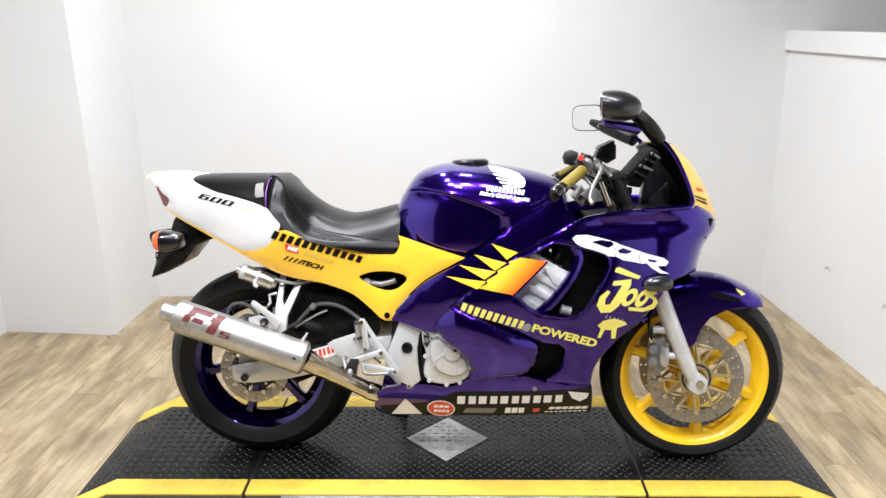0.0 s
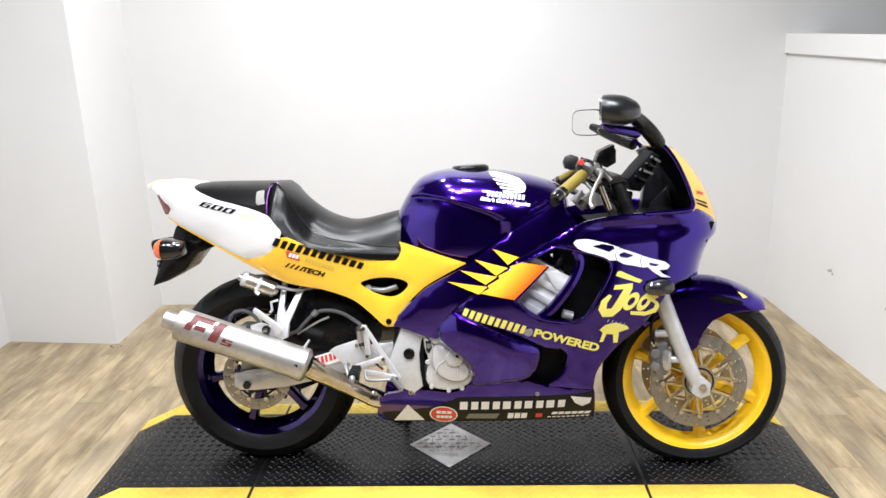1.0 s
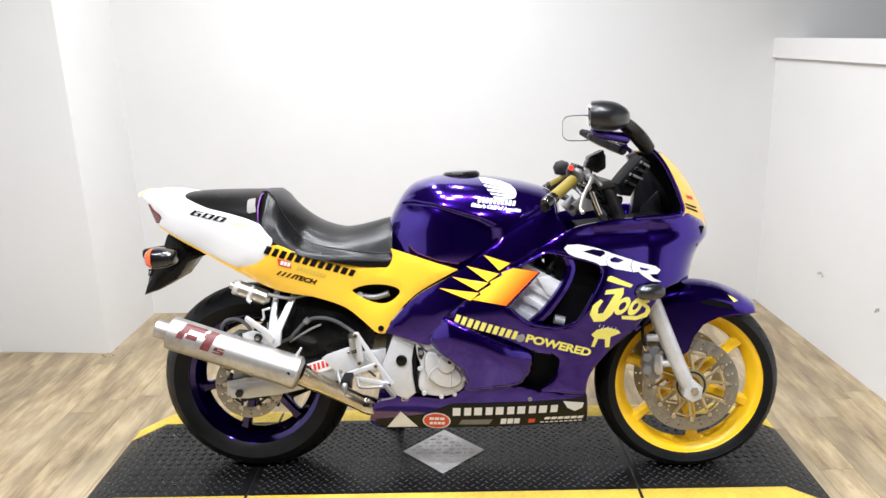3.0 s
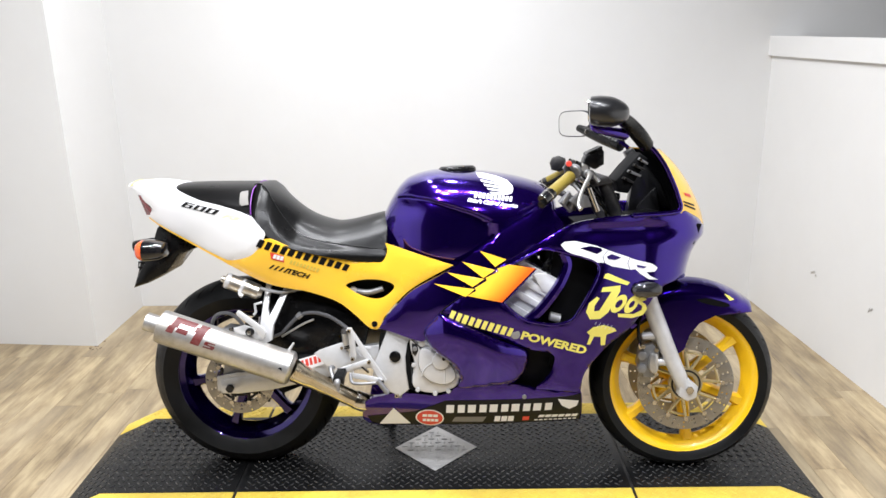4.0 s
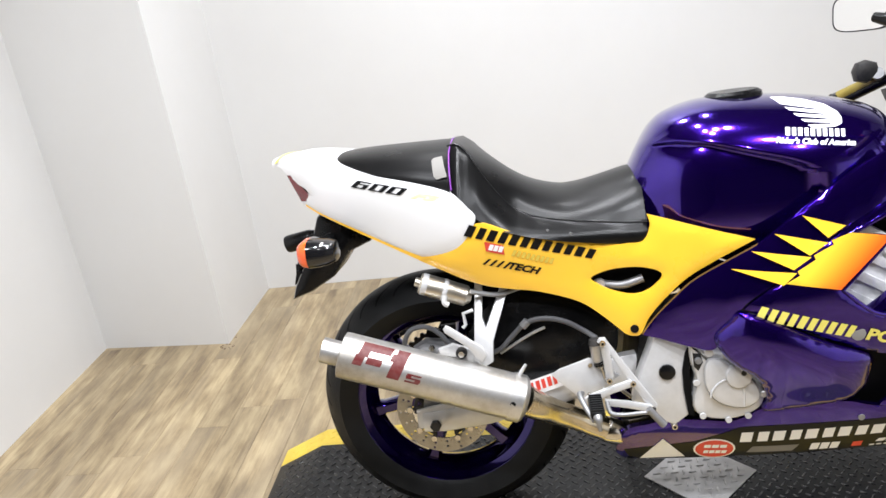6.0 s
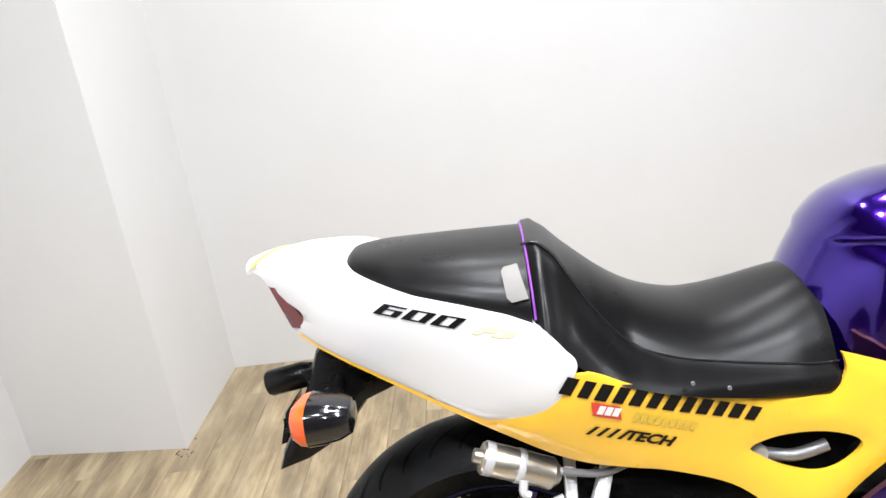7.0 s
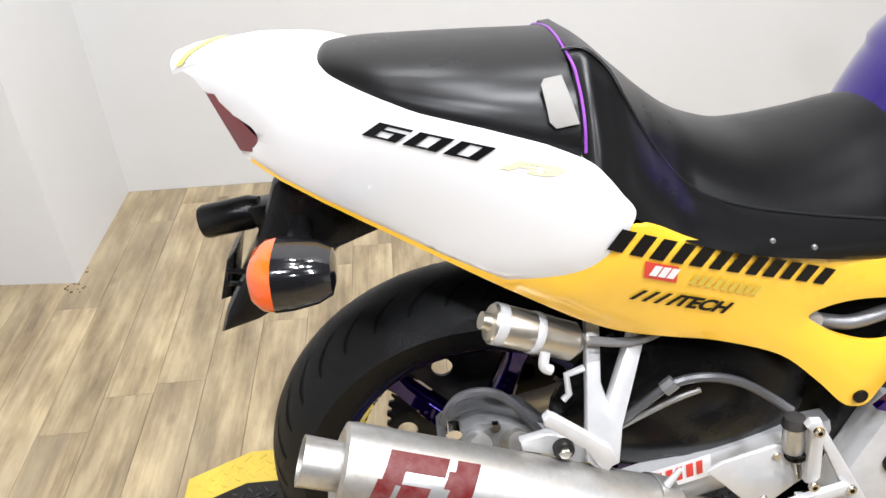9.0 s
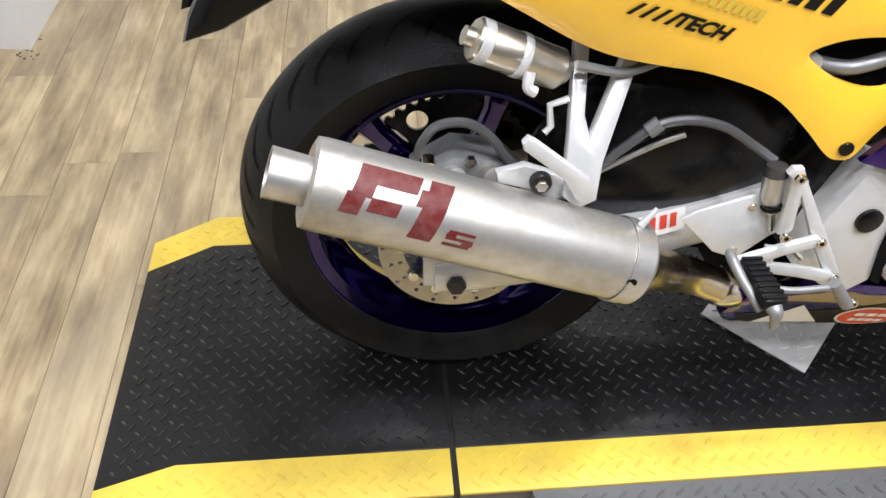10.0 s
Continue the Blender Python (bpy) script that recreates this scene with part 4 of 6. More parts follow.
tube("seat_strap", [(0.0955 + 0.03 * (0.936 - z), c * (w_seat(0.094, z) + 0.002), z) for c, z in ((-1, 0.850), (-1, 0.872), (-1, 0.892), (-1, 0.910), (-1, 0.924), (0, 0.9365), (1, 0.924), (1, 0.910), (1, 0.892), (1, 0.872), (1, 0.850))], 0.0016, STRAP, bike, "thin purple strap across the seat", 8)
decal("reflective_patch", [(0.060, 0.910), (0.064, 0.914), (0.082, 0.916), (0.092, 0.878), (0.070, 0.874), (0.064, 0.880)], lambda x, z: w_seat(x, z) + 0.002, GREYPATCH, bike, 0.002, label="grey patch on the pillion pad")
for sx in (0.285, 0.33):
    disc("seat_rivet", sx, -0.198, s_bot(sx) + 0.018, 0.0028, 0.003, GREY, bike, 8)
tube("seat_welt", [(x, -w - 0.001, z + 0.0015) for x, z, w in CREASE], 0.0018, PAINTWELT, bike, "raised welt along the seat seam", 8)

# tail and side panel
EDGE = [(0.150, 0.792), (0.138, 0.778), (0.124, 0.756), (0.104, 0.736), (0.080, 0.724), (0.048, 0.716), (0.015, 0.710)]
TAIL_O = [(-0.318, 0.926), (-0.318, 0.926), (-0.296, 0.934), (-0.235, 0.938), (-0.170, 0.930), (-0.120, 0.912), (-0.062, 0.892), (0.000, 0.878), (0.060, 0.862), (0.098, 0.847), (0.116, 0.831), (0.130, 0.814), (0.143, 0.797)] + EDGE[1:] + [(0.011, 0.704), (0.011, 0.704), (-0.040, 0.731), (-0.122, 0.771), (-0.208, 0.813), (-0.246, 0.833), (-0.250, 0.839), (-0.236, 0.846), (-0.228, 0.857), (-0.232, 0.868), (-0.246, 0.876), (-0.267, 0.886), (-0.284, 0.902), (-0.297, 0.917)]
panel("tail_cowl", TAIL_O, W_TAIL, WHITE, bike, step=0.016, label="white painted tail cowl side", thick=0.008)
SIDE_O = [(0.152, 0.780)] + EDGE[1:] + [(0.011, 0.704), (0.011, 0.704), (0.060, 0.679), (0.110, 0.653), (0.155, 0.636), (0.208, 0.625), (0.262, 0.614), (0.340, 0.583), (0.392, 0.541), (0.428, 0.506), (0.446, 0.498), (0.463, 0.503), (0.482, 0.539), (0.522, 0.585), (0.575, 0.632), (0.686, 0.697), (0.686, 0.697), (0.600, 0.722), (0.487, 0.758), (0.487, 0.758), (0.492, 0.735), (0.480, 0.707), (0.458, 0.701), (0.372, 0.715), (0.233, 0.750), (0.165, 0.778)]
HOLE = [(0.367, 0.634), (0.407, 0.648), (0.463, 0.649), (0.503, 0.638), (0.509, 0.622), (0.483, 0.598), (0.452, 0.590), (0.413, 0.600), (0.383, 0.617)]
panel("side_panel", SIDE_O, W_TAIL, YELLOW, bike, [HOLE], 0.010, step=0.018, label="yellow side panel under the seat with an oval opening")
for s in (-1, 1):
    disc("panel_bolt", 0.449, s * (W_TAIL(0.449, 0.515) - 0.001), 0.515, 0.009, 0.004, BLACK, bike, 12, axis=(0, s, 0))
COWL_TOP = [(-0.318, 0.927), (-0.296, 0.934), (-0.235, 0.938), (-0.170, 0.930), (-0.120, 0.912), (-0.062, 0.892), (0.000, 0.878), (0.060, 0.862), (0.098, 0.847), (0.116, 0.831)]


def deck_z(x, a):
    """Height of the tail's top: crowned behind the seat, a flat ledge beside it."""
    crown = 0.012 * min(max((-0.150 - x) / 0.05, 0.0), 1.0) + 0.001
    return curve_at(COWL_TOP, x) - 0.004 + crown * math.sin(a) ** 0.8


rings = []
for x in np.linspace(-0.318, 0.112, 44):
    ze = curve_at(COWL_TOP, x) - 0.004
    w = W_TAIL(x, ze) - 0.002
    up = [(x, w * math.cos(a), deck_z(x, a)) for a in np.linspace(0, math.pi, 17)]
    rings.append(up + [(x, -w * 0.97, ze - 0.006), (x, w * 0.97, ze - 0.006)])
loft("tail_deck", rings, WHITE, bike, "white top of the tail cowl", smooth=60)
verts, faces = [], []
for j, u in enumerate(np.linspace(0, 1, 17)):
    for dx in (0.0, 0.009):
        x = lerp(-0.312, -0.272, u) + dx
        w = W_TAIL(x, curve_at(COWL_TOP, x) - 0.004)
        a = lerp(math.pi, 0.9, u)
        verts.append((x, w * math.cos(a), deck_z(x, a) + 0.0015))
    if j:
        faces.append((2 * j - 2, 2 * j - 1, 2 * j + 1, 2 * j))
build("tail_stripe", verts, faces, DECALYELLOW, bike, "yellow pinstripe across the tail tip")
for s in (-1, 1):
    decal("tail_trim", [(-0.240, 0.8310), (-0.208, 0.8145), (-0.122, 0.7725), (-0.040, 0.7325), (0.013, 0.7055), (0.044, 0.7150), (0.020, 0.7140), (-0.040, 0.7395), (-0.122, 0.7785), (-0.208, 0.8190), (-0.240, 0.8360)], W_TAIL, YELLOW, bike, 0.0008, s, step=0.02, label="yellow band along the foot of the tail")
# tail light set into the rear
rings = []
for f in np.linspace(0, 1, 8):
    x, z = lerp(-0.279, -0.249, f), lerp(0.900, 0.842, f)
    w = W_TAIL(x + 0.004, z) - 0.0015
    rings.append([(x - 0.001 - 0.007 * math.sin(a), w * math.cos(a), z + 0.004 * math.sin(a)) for a in np.linspace(0, math.pi, 15)] + [(x + 0.014 + 0.021 * f ** 1.5, -w - 0.003 - 0.013 * f, z), (x + 0.014 + 0.021 * f ** 1.5, w + 0.003 + 0.013 * f, z)])
loft("tail_light", rings, RED_LENS, bike, "dark red tail light lens", smooth=60)
slab("tail_underside", [(-0.20, 0.836), (-0.08, 0.790), (0.02, 0.735), (0.12, 0.672), (0.30, 0.63), (0.30, 0.70), (0.10, 0.80), (-0.10, 0.86), (-0.20, 0.86)], -0.075, 0.075, LINER, bike, 0.004)
# number-plate bracket and rear signals
slab("rear_mudguard", [(-0.210, 0.815), (-0.130, 0.770), (-0.110, 0.735), (-0.160, 0.715), (-0.205, 0.660), (-0.262, 0.628), (-0.312, 0.612), (-0.300, 0.645), (-0.268, 0.700), (-0.240, 0.760), (-0.225, 0.800)], -0.075, 0.075, BLACK, bike, 0.012, "black plastic rear mudguard")
tube("plate_lamp", [(-0.327, 0.0, 0.730), (-0.322, 0.0, 0.731), (-0.267, 0.0, 0.740), (-0.254, 0.0, 0.742)], [0.019, 0.021, 0.021, 0.017], BLACK, bike, "black plate lamp", 20, smooth_path=False)
slab("lamp_bracket", [(-0.268, 0.752), (-0.222, 0.758), (-0.216, 0.728), (-0.258, 0.722)], -0.020, 0.020, BLACK, bike, 0.004)
tube("bracket_loop", [(-0.264, -0.06, 0.690), (-0.292, -0.06, 0.692), (-0.294, -0.06, 0.676), (-0.268, -0.06, 0.674)], 0.0035, BLACK, bike, n=8, smooth_path=False)
slab("plate_holder", [(-0.300, 0.690), (-0.286, 0.706), (-0.302, 0.640), (-0.316, 0.636)], -0.030, 0.040, BLACK, bike, 0.003)
for s in (-1, 1):
    tube("signal_stem", [(-0.200, s * 0.045, 0.752), (-0.195, s * 0.160, 0.748)], 0.014, BLACK, bike, smooth_path=False)
    rings = []
    for f, r in ((0.0, 0.010), (0.06, 0.020), (0.3, 0.026), (0.7, 0.030), (1.0, 0.031)):
        x = lerp(-0.152, -0.210, f)
        rings.append([(x, s * 0.188 + 1.45 * r * math.copysign(abs(math.cos(a)) ** 0.7, math.cos(a)), 0.750 + r * math.copysign(abs(math.sin(a)) ** 0.7, math.sin(a))) for a in (2 * math.pi * j / 28 for j in range(28))])
    sig = loft("rear_signal", rings, GLOSSBLACK, bike, "glossy black rear turn signal")
    rings = []
    for f, r in ((0.0, 0.0305), (0.4, 0.029), (0.8, 0.022), (1.0, 0.010)):
        x = lerp(-0.210, -0.238, f)
        rings.append([(x, s * 0.188 + 1.45 * r * math.copysign(abs(math.cos(a)) ** 0.7, math.cos(a)), 0.750 + r * math.copysign(abs(math.sin(a)) ** 0.7, math.sin(a))) for a in (2 * math.pi * j / 28 for j in range(28))])
    loft("lens", rings, ORANGE_LENS, sig, "orange lens")
# fairing
SPAR_O = [(0.463, 0.505), (0.463, 0.505), (0.500, 0.496), (0.560, 0.478), (0.600, 0.474), (0.630, 0.520), (0.655, 0.575), (0.720, 0.624), (0.805, 0.690), (0.867, 0.730), (0.945, 0.776), (1.000, 0.806), (0.985, 0.840), (0.955, 0.868), (0.911, 0.846), (0.827, 0.797), (0.690, 0.694), (0.690, 0.694), (0.575, 0.630), (0.524, 0.583), (0.484, 0.537)]
panel("frame_cover", SPAR_O, lambda x, z: w_fair(x, z) - 0.004, PURPLE, bike, label="purple cover along the frame spar", thick=0.012)
HOLE_O = [(0.846, 0.700), (0.846, 0.700), (0.921, 0.692), (0.921, 0.692), (0.829, 0.597), (0.829, 0.597), (0.886, 0.547), (0.935, 0.532), (0.980, 0.526), (1.025, 0.536), (1.045, 0.562), (1.080, 0.625), (1.102, 0.675), (1.098, 0.700), (1.075, 0.716), (1.000, 0.738), (0.950, 0.748), (0.925, 0.742)]
MAIN_O = [(0.658, 0.572), (0.720, 0.622), (0.805, 0.688), (0.867, 0.728), (0.945, 0.774), (1.000, 0.805), (1.047, 0.822), (1.141, 0.835), (1.228, 0.838), (1.312, 0.839), (1.335, 0.850), (1.360, 0.845), (1.418, 0.815), (1.4535, 0.792), (1.4535, 0.792), (1.4545, 0.760), (1.4545, 0.760), (1.434, 0.738), (1.418, 0.712), (1.404, 0.672), (1.396, 0.640), (1.345, 0.640), (1.290, 0.622), (1.244, 0.556), (1.194, 0.492), (1.143, 0.449), (1.093, 0.390), (1.070, 0.350), (1.063, 0.300), (1.050, 0.300), (0.985, 0.310), (0.930, 0.318), (0.960, 0.350), (0.978, 0.385), (0.980, 0.424), (0.940, 0.441), (0.903, 0.450), (0.810, 0.492), (0.735, 0.530), (0.665, 0.562)]
panel("upper_fairing", MAIN_O, w_fair, PURPLE, bike, [HOLE_O], 0.012, n=7, step=0.012, label="purple side fairing and nose with a large vent opening", lip=0.004)
POD_O = [(0.598, 0.500), (0.625, 0.540), (0.655, 0.560), (0.735, 0.525), (0.810, 0.486), (0.896, 0.446), (0.905, 0.415), (0.896, 0.380), (0.864, 0.345), (0.790, 0.330), (0.700, 0.322), (0.704, 0.350), (0.695, 0.382), (0.674, 0.416), (0.628, 0.452)]


def w_pod(x, z):
    top_z = float(np.interp(x, (0.598, 0.655, 0.735, 0.81, 0.9), (0.52, 0.565, 0.53, 0.492, 0.45)))
    u = min(max((z - 0.325) / (top_z - 0.325), 0.0), 1.0)
    v = min(max((x - 0.59) / 0.08, 0.0), 1.0) * min(max((0.915 - x) / 0.10, 0.0), 1.0)
    return w_fair(x, z) + 0.008 + 0.024 * math.sin(math.pi * u ** 1.5) * v ** 0.7 - 0.05 * max(0.0, (x - 0.86) / 0.05) ** 2 * 0.3


panel("lower_pod", POD_O, w_pod, PURPLE, bike, n=8, step=0.009, label="bulged purple panel of the lower fairing", thick=0.02, lip=0.006)
# Black sheet added behind the pod so that its slot stays dark.
panel("pod_dark_backing", [(0.840, 0.490), (0.940, 0.480), (1.030, 0.440), (1.040, 0.370), (0.990, 0.300), (0.850, 0.295), (0.810, 0.400)], lambda x, z: w_fair(x, z) - 0.045, LINER, bike, step=0.03)
BELLY_O = [(1.066, 0.303), (1.074, 0.240), (1.073, 0.196), (1.073, 0.196), (0.803, 0.186), (0.560, 0.173), (0.440, 0.174), (0.408, 0.186), (0.398, 0.212), (0.421, 0.270), (0.470, 0.288), (0.517, 0.300), (0.580, 0.296), (0.634, 0.292), (0.672, 0.306), (0.698, 0.324), (0.790, 0.332), (0.862, 0.334), (0.905, 0.322), (0.932, 0.316), (0.985, 0.308), (1.050, 0.300)]
panel("belly_pan", BELLY_O, w_fair, PURPLE, bike, n=7, step=0.011, label="purple belly pan with a black sponsor strip", thick=0.02, lip=0.003)
decal("black_strip", [(1.066, 0.298), (1.040, 0.292), (0.895, 0.283), (0.719, 0.279), (0.657, 0.276), (0.618, 0.256), (0.565, 0.232), (0.480, 0.219), (0.414, 0.210), (0.424, 0.188), (0.445, 0.179), (0.560, 0.177), (0.803, 0.190), (1.069, 0.200), (1.070, 0.240)], w_fair, DECALBLACK, bike, 0.0008)
slab("belly_floor", [(0.43, 0.182), (1.05, 0.202), (1.04, 0.240), (0.44, 0.220)], -0.095, 0.095, LINER, bike, 0.004)
for sx, sz in ((0.895, 0.292), (0.780, 0.345), (0.520, 0.290)):
    disc("fairing_bolt", sx, -w_fair(sx, sz) - 0.0005, sz, 0.007, 0.003, GREY, bike, 10)
# strut across the vent opening and dark inside
strut_pts = [(1.000, 0.735), (1.015, 0.700), (1.000, 0.655), (0.973, 0.612), (0.935, 0.565), (0.900, 0.535)]
rings = []
fine = catmull(strut_pts, 5)
for i, p in enumerate(fine):
    d = fine[min(i + 1, len(fine) - 1)] - fine[max(i - 1, 0)]
    d = d / np.linalg.norm(d)
    nrm = np.array((-d[1], d[0]))
    w = w_fair(p[0], p[1]) - 0.022
    ring = []
    for u, v in ((-1, 0), (-0.8, 0.6), (0, 1), (0.8, 0.6), (1, 0), (1, -1.2), (-1, -1.2)):
        q = p + nrm * 0.014 * u
        ring.append((q[0], -(w + 0.012 * v), q[1]))
    rings.append(ring)
loft("vent_strut", rings, PURPLE, bike, "curved purple strut across the vent")
loft("vent_strut", [[(x, -y, z) for x, y, z in r] for r in rings], PURPLE, bike)
panel("radiator", [(0.99, 0.75), (1.12, 0.70), (1.06, 0.50), (0.98, 0.50)], lambda x, z: 0.16, LINER, bike, step=0.04)
slab("radiator_core", [(1.02, 0.74), (1.10, 0.72), (1.03, 0.36), (0.97, 0.38)], -0.155, 0.155, LINER, bike, 0.0)
tube("coolant_pipe", [(0.970, -0.165, 0.536), (1.000, -0.165, 0.528)], 0.014, SILVER, bike, smooth_path=False)
tube("coolant_hose", [(0.975, -0.150, 0.700), (0.960, -0.165, 0.690), (0.950, -0.165, 0.660), (0.965, -0.15, 0.630)], 0.009, BLACK, bike)
# engine block, cylinders and covers
slab("engine_block", [(0.46, 0.48), (0.62, 0.50), (0.80, 0.62), (0.92, 0.72), (1.0, 0.62), (0.93, 0.42), (0.90, 0.27), (0.52, 0.25), (0.44, 0.34)], -0.120, 0.120, DARKMETAL, bike, 0.012, "dark engine block")
for i in range(4):
    a = i / 3
    bx, bz = lerp(0.855, 0.935, a), lerp(0.555, 0.655, a)
    slab("cylinder_fin", [(bx - 0.060, bz + 0.040), (bx + 0.058, bz - 0.030), (bx + 0.068, bz - 0.014), (bx - 0.050, bz + 0.056)], -0.184, -0.1, LIGHTENEDALLOY, bike, 0.0015)
slab("cylinder_head", [(0.880, 0.650), (0.925, 0.690), (0.990, 0.640), (0.985, 0.600), (0.955, 0.560), (0.905, 0.530), (0.855, 0.545), (0.820, 0.585)], -0.176, -0.09, LIGHTENEDALLOY, bike, 0.008, "silver cylinder head")
slab("head_cover", [(0.915, 0.668), (0.955, 0.672), (0.992, 0.640), (0.980, 0.604), (0.945, 0.612)], -0.190, -0.12, LIGHTENEDALLOY, bike, 0.010)
slab("pivot_plate", [(0.489, 0.503), (0.552, 0.478), (0.558, 0.450), (0.552, 0.400), (0.562, 0.335), (0.550, 0.312), (0.521, 0.290), (0.486, 0.306), (0.436, 0.344), (0.448, 0.400)], -0.170, -0.12, SILVER, bike, 0.007, "silver swingarm pivot plate")
slab("pivot_plate", [(0.489, 0.503), (0.552, 0.478), (0.558, 0.450), (0.552, 0.400), (0.562, 0.335), (0.550, 0.312), (0.521, 0.290), (0.486, 0.306), (0.436, 0.344), (0.448, 0.400)], 0.12, 0.170, SILVER, bike, 0.007)
disc("pivot_cap", 0.509, -0.170, 0.417, 0.017, 0.006, BLACK, bike, 20)
CL = [(0.556, 0.488), (0.580, 0.468), (0.634, 0.448), (0.676, 0.412), (0.700, 0.372), (0.700, 0.336), (0.672, 0.314), (0.630, 0.304), (0.580, 0.312), (0.558, 0.338), (0.566, 0.400), (0.556, 0.440)]
cover = slab("clutch_cover", CL, -0.185, -0.10, SILVER, bike, 0.010, "silver cast clutch cover", 3)
slab("cover_face", [(0.590, 0.450), (0.640, 0.432), (0.680, 0.395), (0.690, 0.355), (0.655, 0.335), (0.605, 0.352), (0.580, 0.395)], -0.200, -0.184, SILVER, cover, 0.010, "", 4)
for i, (sx, sz) in enumerate(((0.566, 0.480), (0.626, 0.452), (0.672, 0.414), (0.699, 0.360), (0.668, 0.313), (0.628, 0.306), (0.576, 0.318), (0.565, 0.395))):
    disc("cover_bolt", sx, -0.185, sz, 0.007, 0.004, SILVER, cover, 10)
slab("cover_gap", [(0.561, 0.480), (0.547, 0.458), (0.540, 0.417), (0.542, 0.369), (0.549, 0.318), (0.562, 0.312), (0.556, 0.369), (0.554, 0.417), (0.562, 0.455)], -0.1745, -0.12, LINER, bike, 0.0)
tube("cover_boss", [(0.647, -0.196, 0.412), (0.647, -0.2065, 0.412), (0.647, -0.208, 0.412)], [0.027, 0.025, 0.022], SILVER, cover, "round boss on the clutch cover", 28, smooth_path=False)
# Dark flat disc in place of a shaded slot.
disc("boss_slot_shade", 0.656, -0.208, 0.420, 0.006, 0.0006, DARKMETAL, cover, 12)
for line in ([(0.622, 0.405), (0.606, 0.396), (0.594, 0.381), (0.590, 0.366)], [(0.657, 0.386), (0.658, 0.362), (0.657, 0.342)]):
    tube("cover_ridge", [(x, -0.2005, z) for x, z in line], 0.0022, SILVER, cover, n=8)
# Dark slab, not sunk, gives the sensor recess its shade by colour.
slab("sensor_recess_shade", [(0.560, 0.462), (0.576, 0.460), (0.581, 0.440), (0.571, 0.420), (0.562, 0.430)], -0.1865, -0.17, DARKMETAL, cover, 0.003)
disc("sensor_plug", 0.570, -0.186, 0.446, 0.007, 0.008, GREY, cover, 12)
tube("oil_boss", [(0.592, -0.185, 0.462), (0.592, -0.192, 0.462)], 0.009, SILVER, cover, smooth_path=False)

# exhaust
AX0, AX1 = Vector((-0.172, -0.226, 0.532)), Vector((0.200, -0.212, 0.396))
ax = (AX1 - AX0).normalized()
tilt = Matrix.Translation(AX0) @ ax.to_track_quat("Y", "Z").to_matrix().to_4x4()
L = (AX1 - AX0).length
muffler = lathe("muffler", [(0.028, 0.006), (0.040, 0.0), (0.0485, 0.003), (0.0495, 0.012), (0.0495, L - 0.02), (0.051, L - 0.018), (0.051, L), (0.046, L + 0.006), (0.034, L + 0.012)], ALU, bike, tilt, 64, "brushed aluminium round muffler")
lathe("outlet_tube", [(0.0265, 0.01), (0.0275, -0.040), (0.0245, -0.040), (0.0235, 0.0)], ALU, muffler, tilt, 40)
# Black disc inside the tube in place of its unlit depth.
lathe("outlet_shade", [(0.0, -0.005), (0.0240, -0.006)], LINER, muffler, tilt, 32)
lathe("clamp_band", [(0.0505, L - 0.026), (0.0520, L - 0.026), (0.0520, L - 0.012), (0.0505, L - 0.012)], ALU, muffler, tilt, 48)
tube("clamp_lug", [tilt @ Vector((0, L - 0.018, 0.052)), tilt @ Vector((0.0, L - 0.012, 0.078))], [0.005, 0.003], SILVER, muffler, smooth_path=False)
tube("exhaust_pipe", [tilt @ Vector((0, L + 0.002, 0)), (0.232, -0.190, 0.367), (0.268, -0.158, 0.334), (0.318, -0.126, 0.296), (0.366, -0.112, 0.266), (0.410, -0.102, 0.244), (0.50, -0.06, 0.235)], [0.034, 0.031, 0.0280, 0.0265, 0.0265, 0.0265, 0.026], HEATSTEEL, bike, "heat-tinted polished exhaust pipe", 24)
tube("pipe_clamp", [(0.374, -0.110, 0.262), (0.378, -0.109, 0.260), (0.400, -0.104, 0.249), (0.405, -0.103, 0.246)], [0.0275, 0.0295, 0.0295, 0.0280], STEEL, bike, n=24, smooth_path=False)
tube("pipe_joint", [(0.405, -0.103, 0.246), (0.445, -0.085, 0.236)], 0.0272, DARKMETAL, bike, n=20, smooth_path=False)


def on_muffler(u, v):
    """A place on the muffler's outside: u along it, v round it (radians, 0 towards the right side)."""
    return tilt @ Vector((0.0500 * math.cos(v), u, 0.0500 * math.sin(v)))


def muffler_mark(cells, material, label=""):
    verts, faces = [], []
    for u0, u1, v0, v1, sh in cells:
        for i in range(6):
            va, vb = lerp(v0, v1, i / 6), lerp(v0, v1, (i + 1) / 6)
            k = len(verts)
            verts += [on_muffler(u0 + sh * va, va), on_muffler(u1 + sh * va, va), on_muffler(u1 + sh * vb, vb), on_muffler(u0 + sh * vb, vb)]
            faces.append((k, k + 1, k + 2, k + 3))
    build("muffler_mark", verts, faces, material, muffler, label)


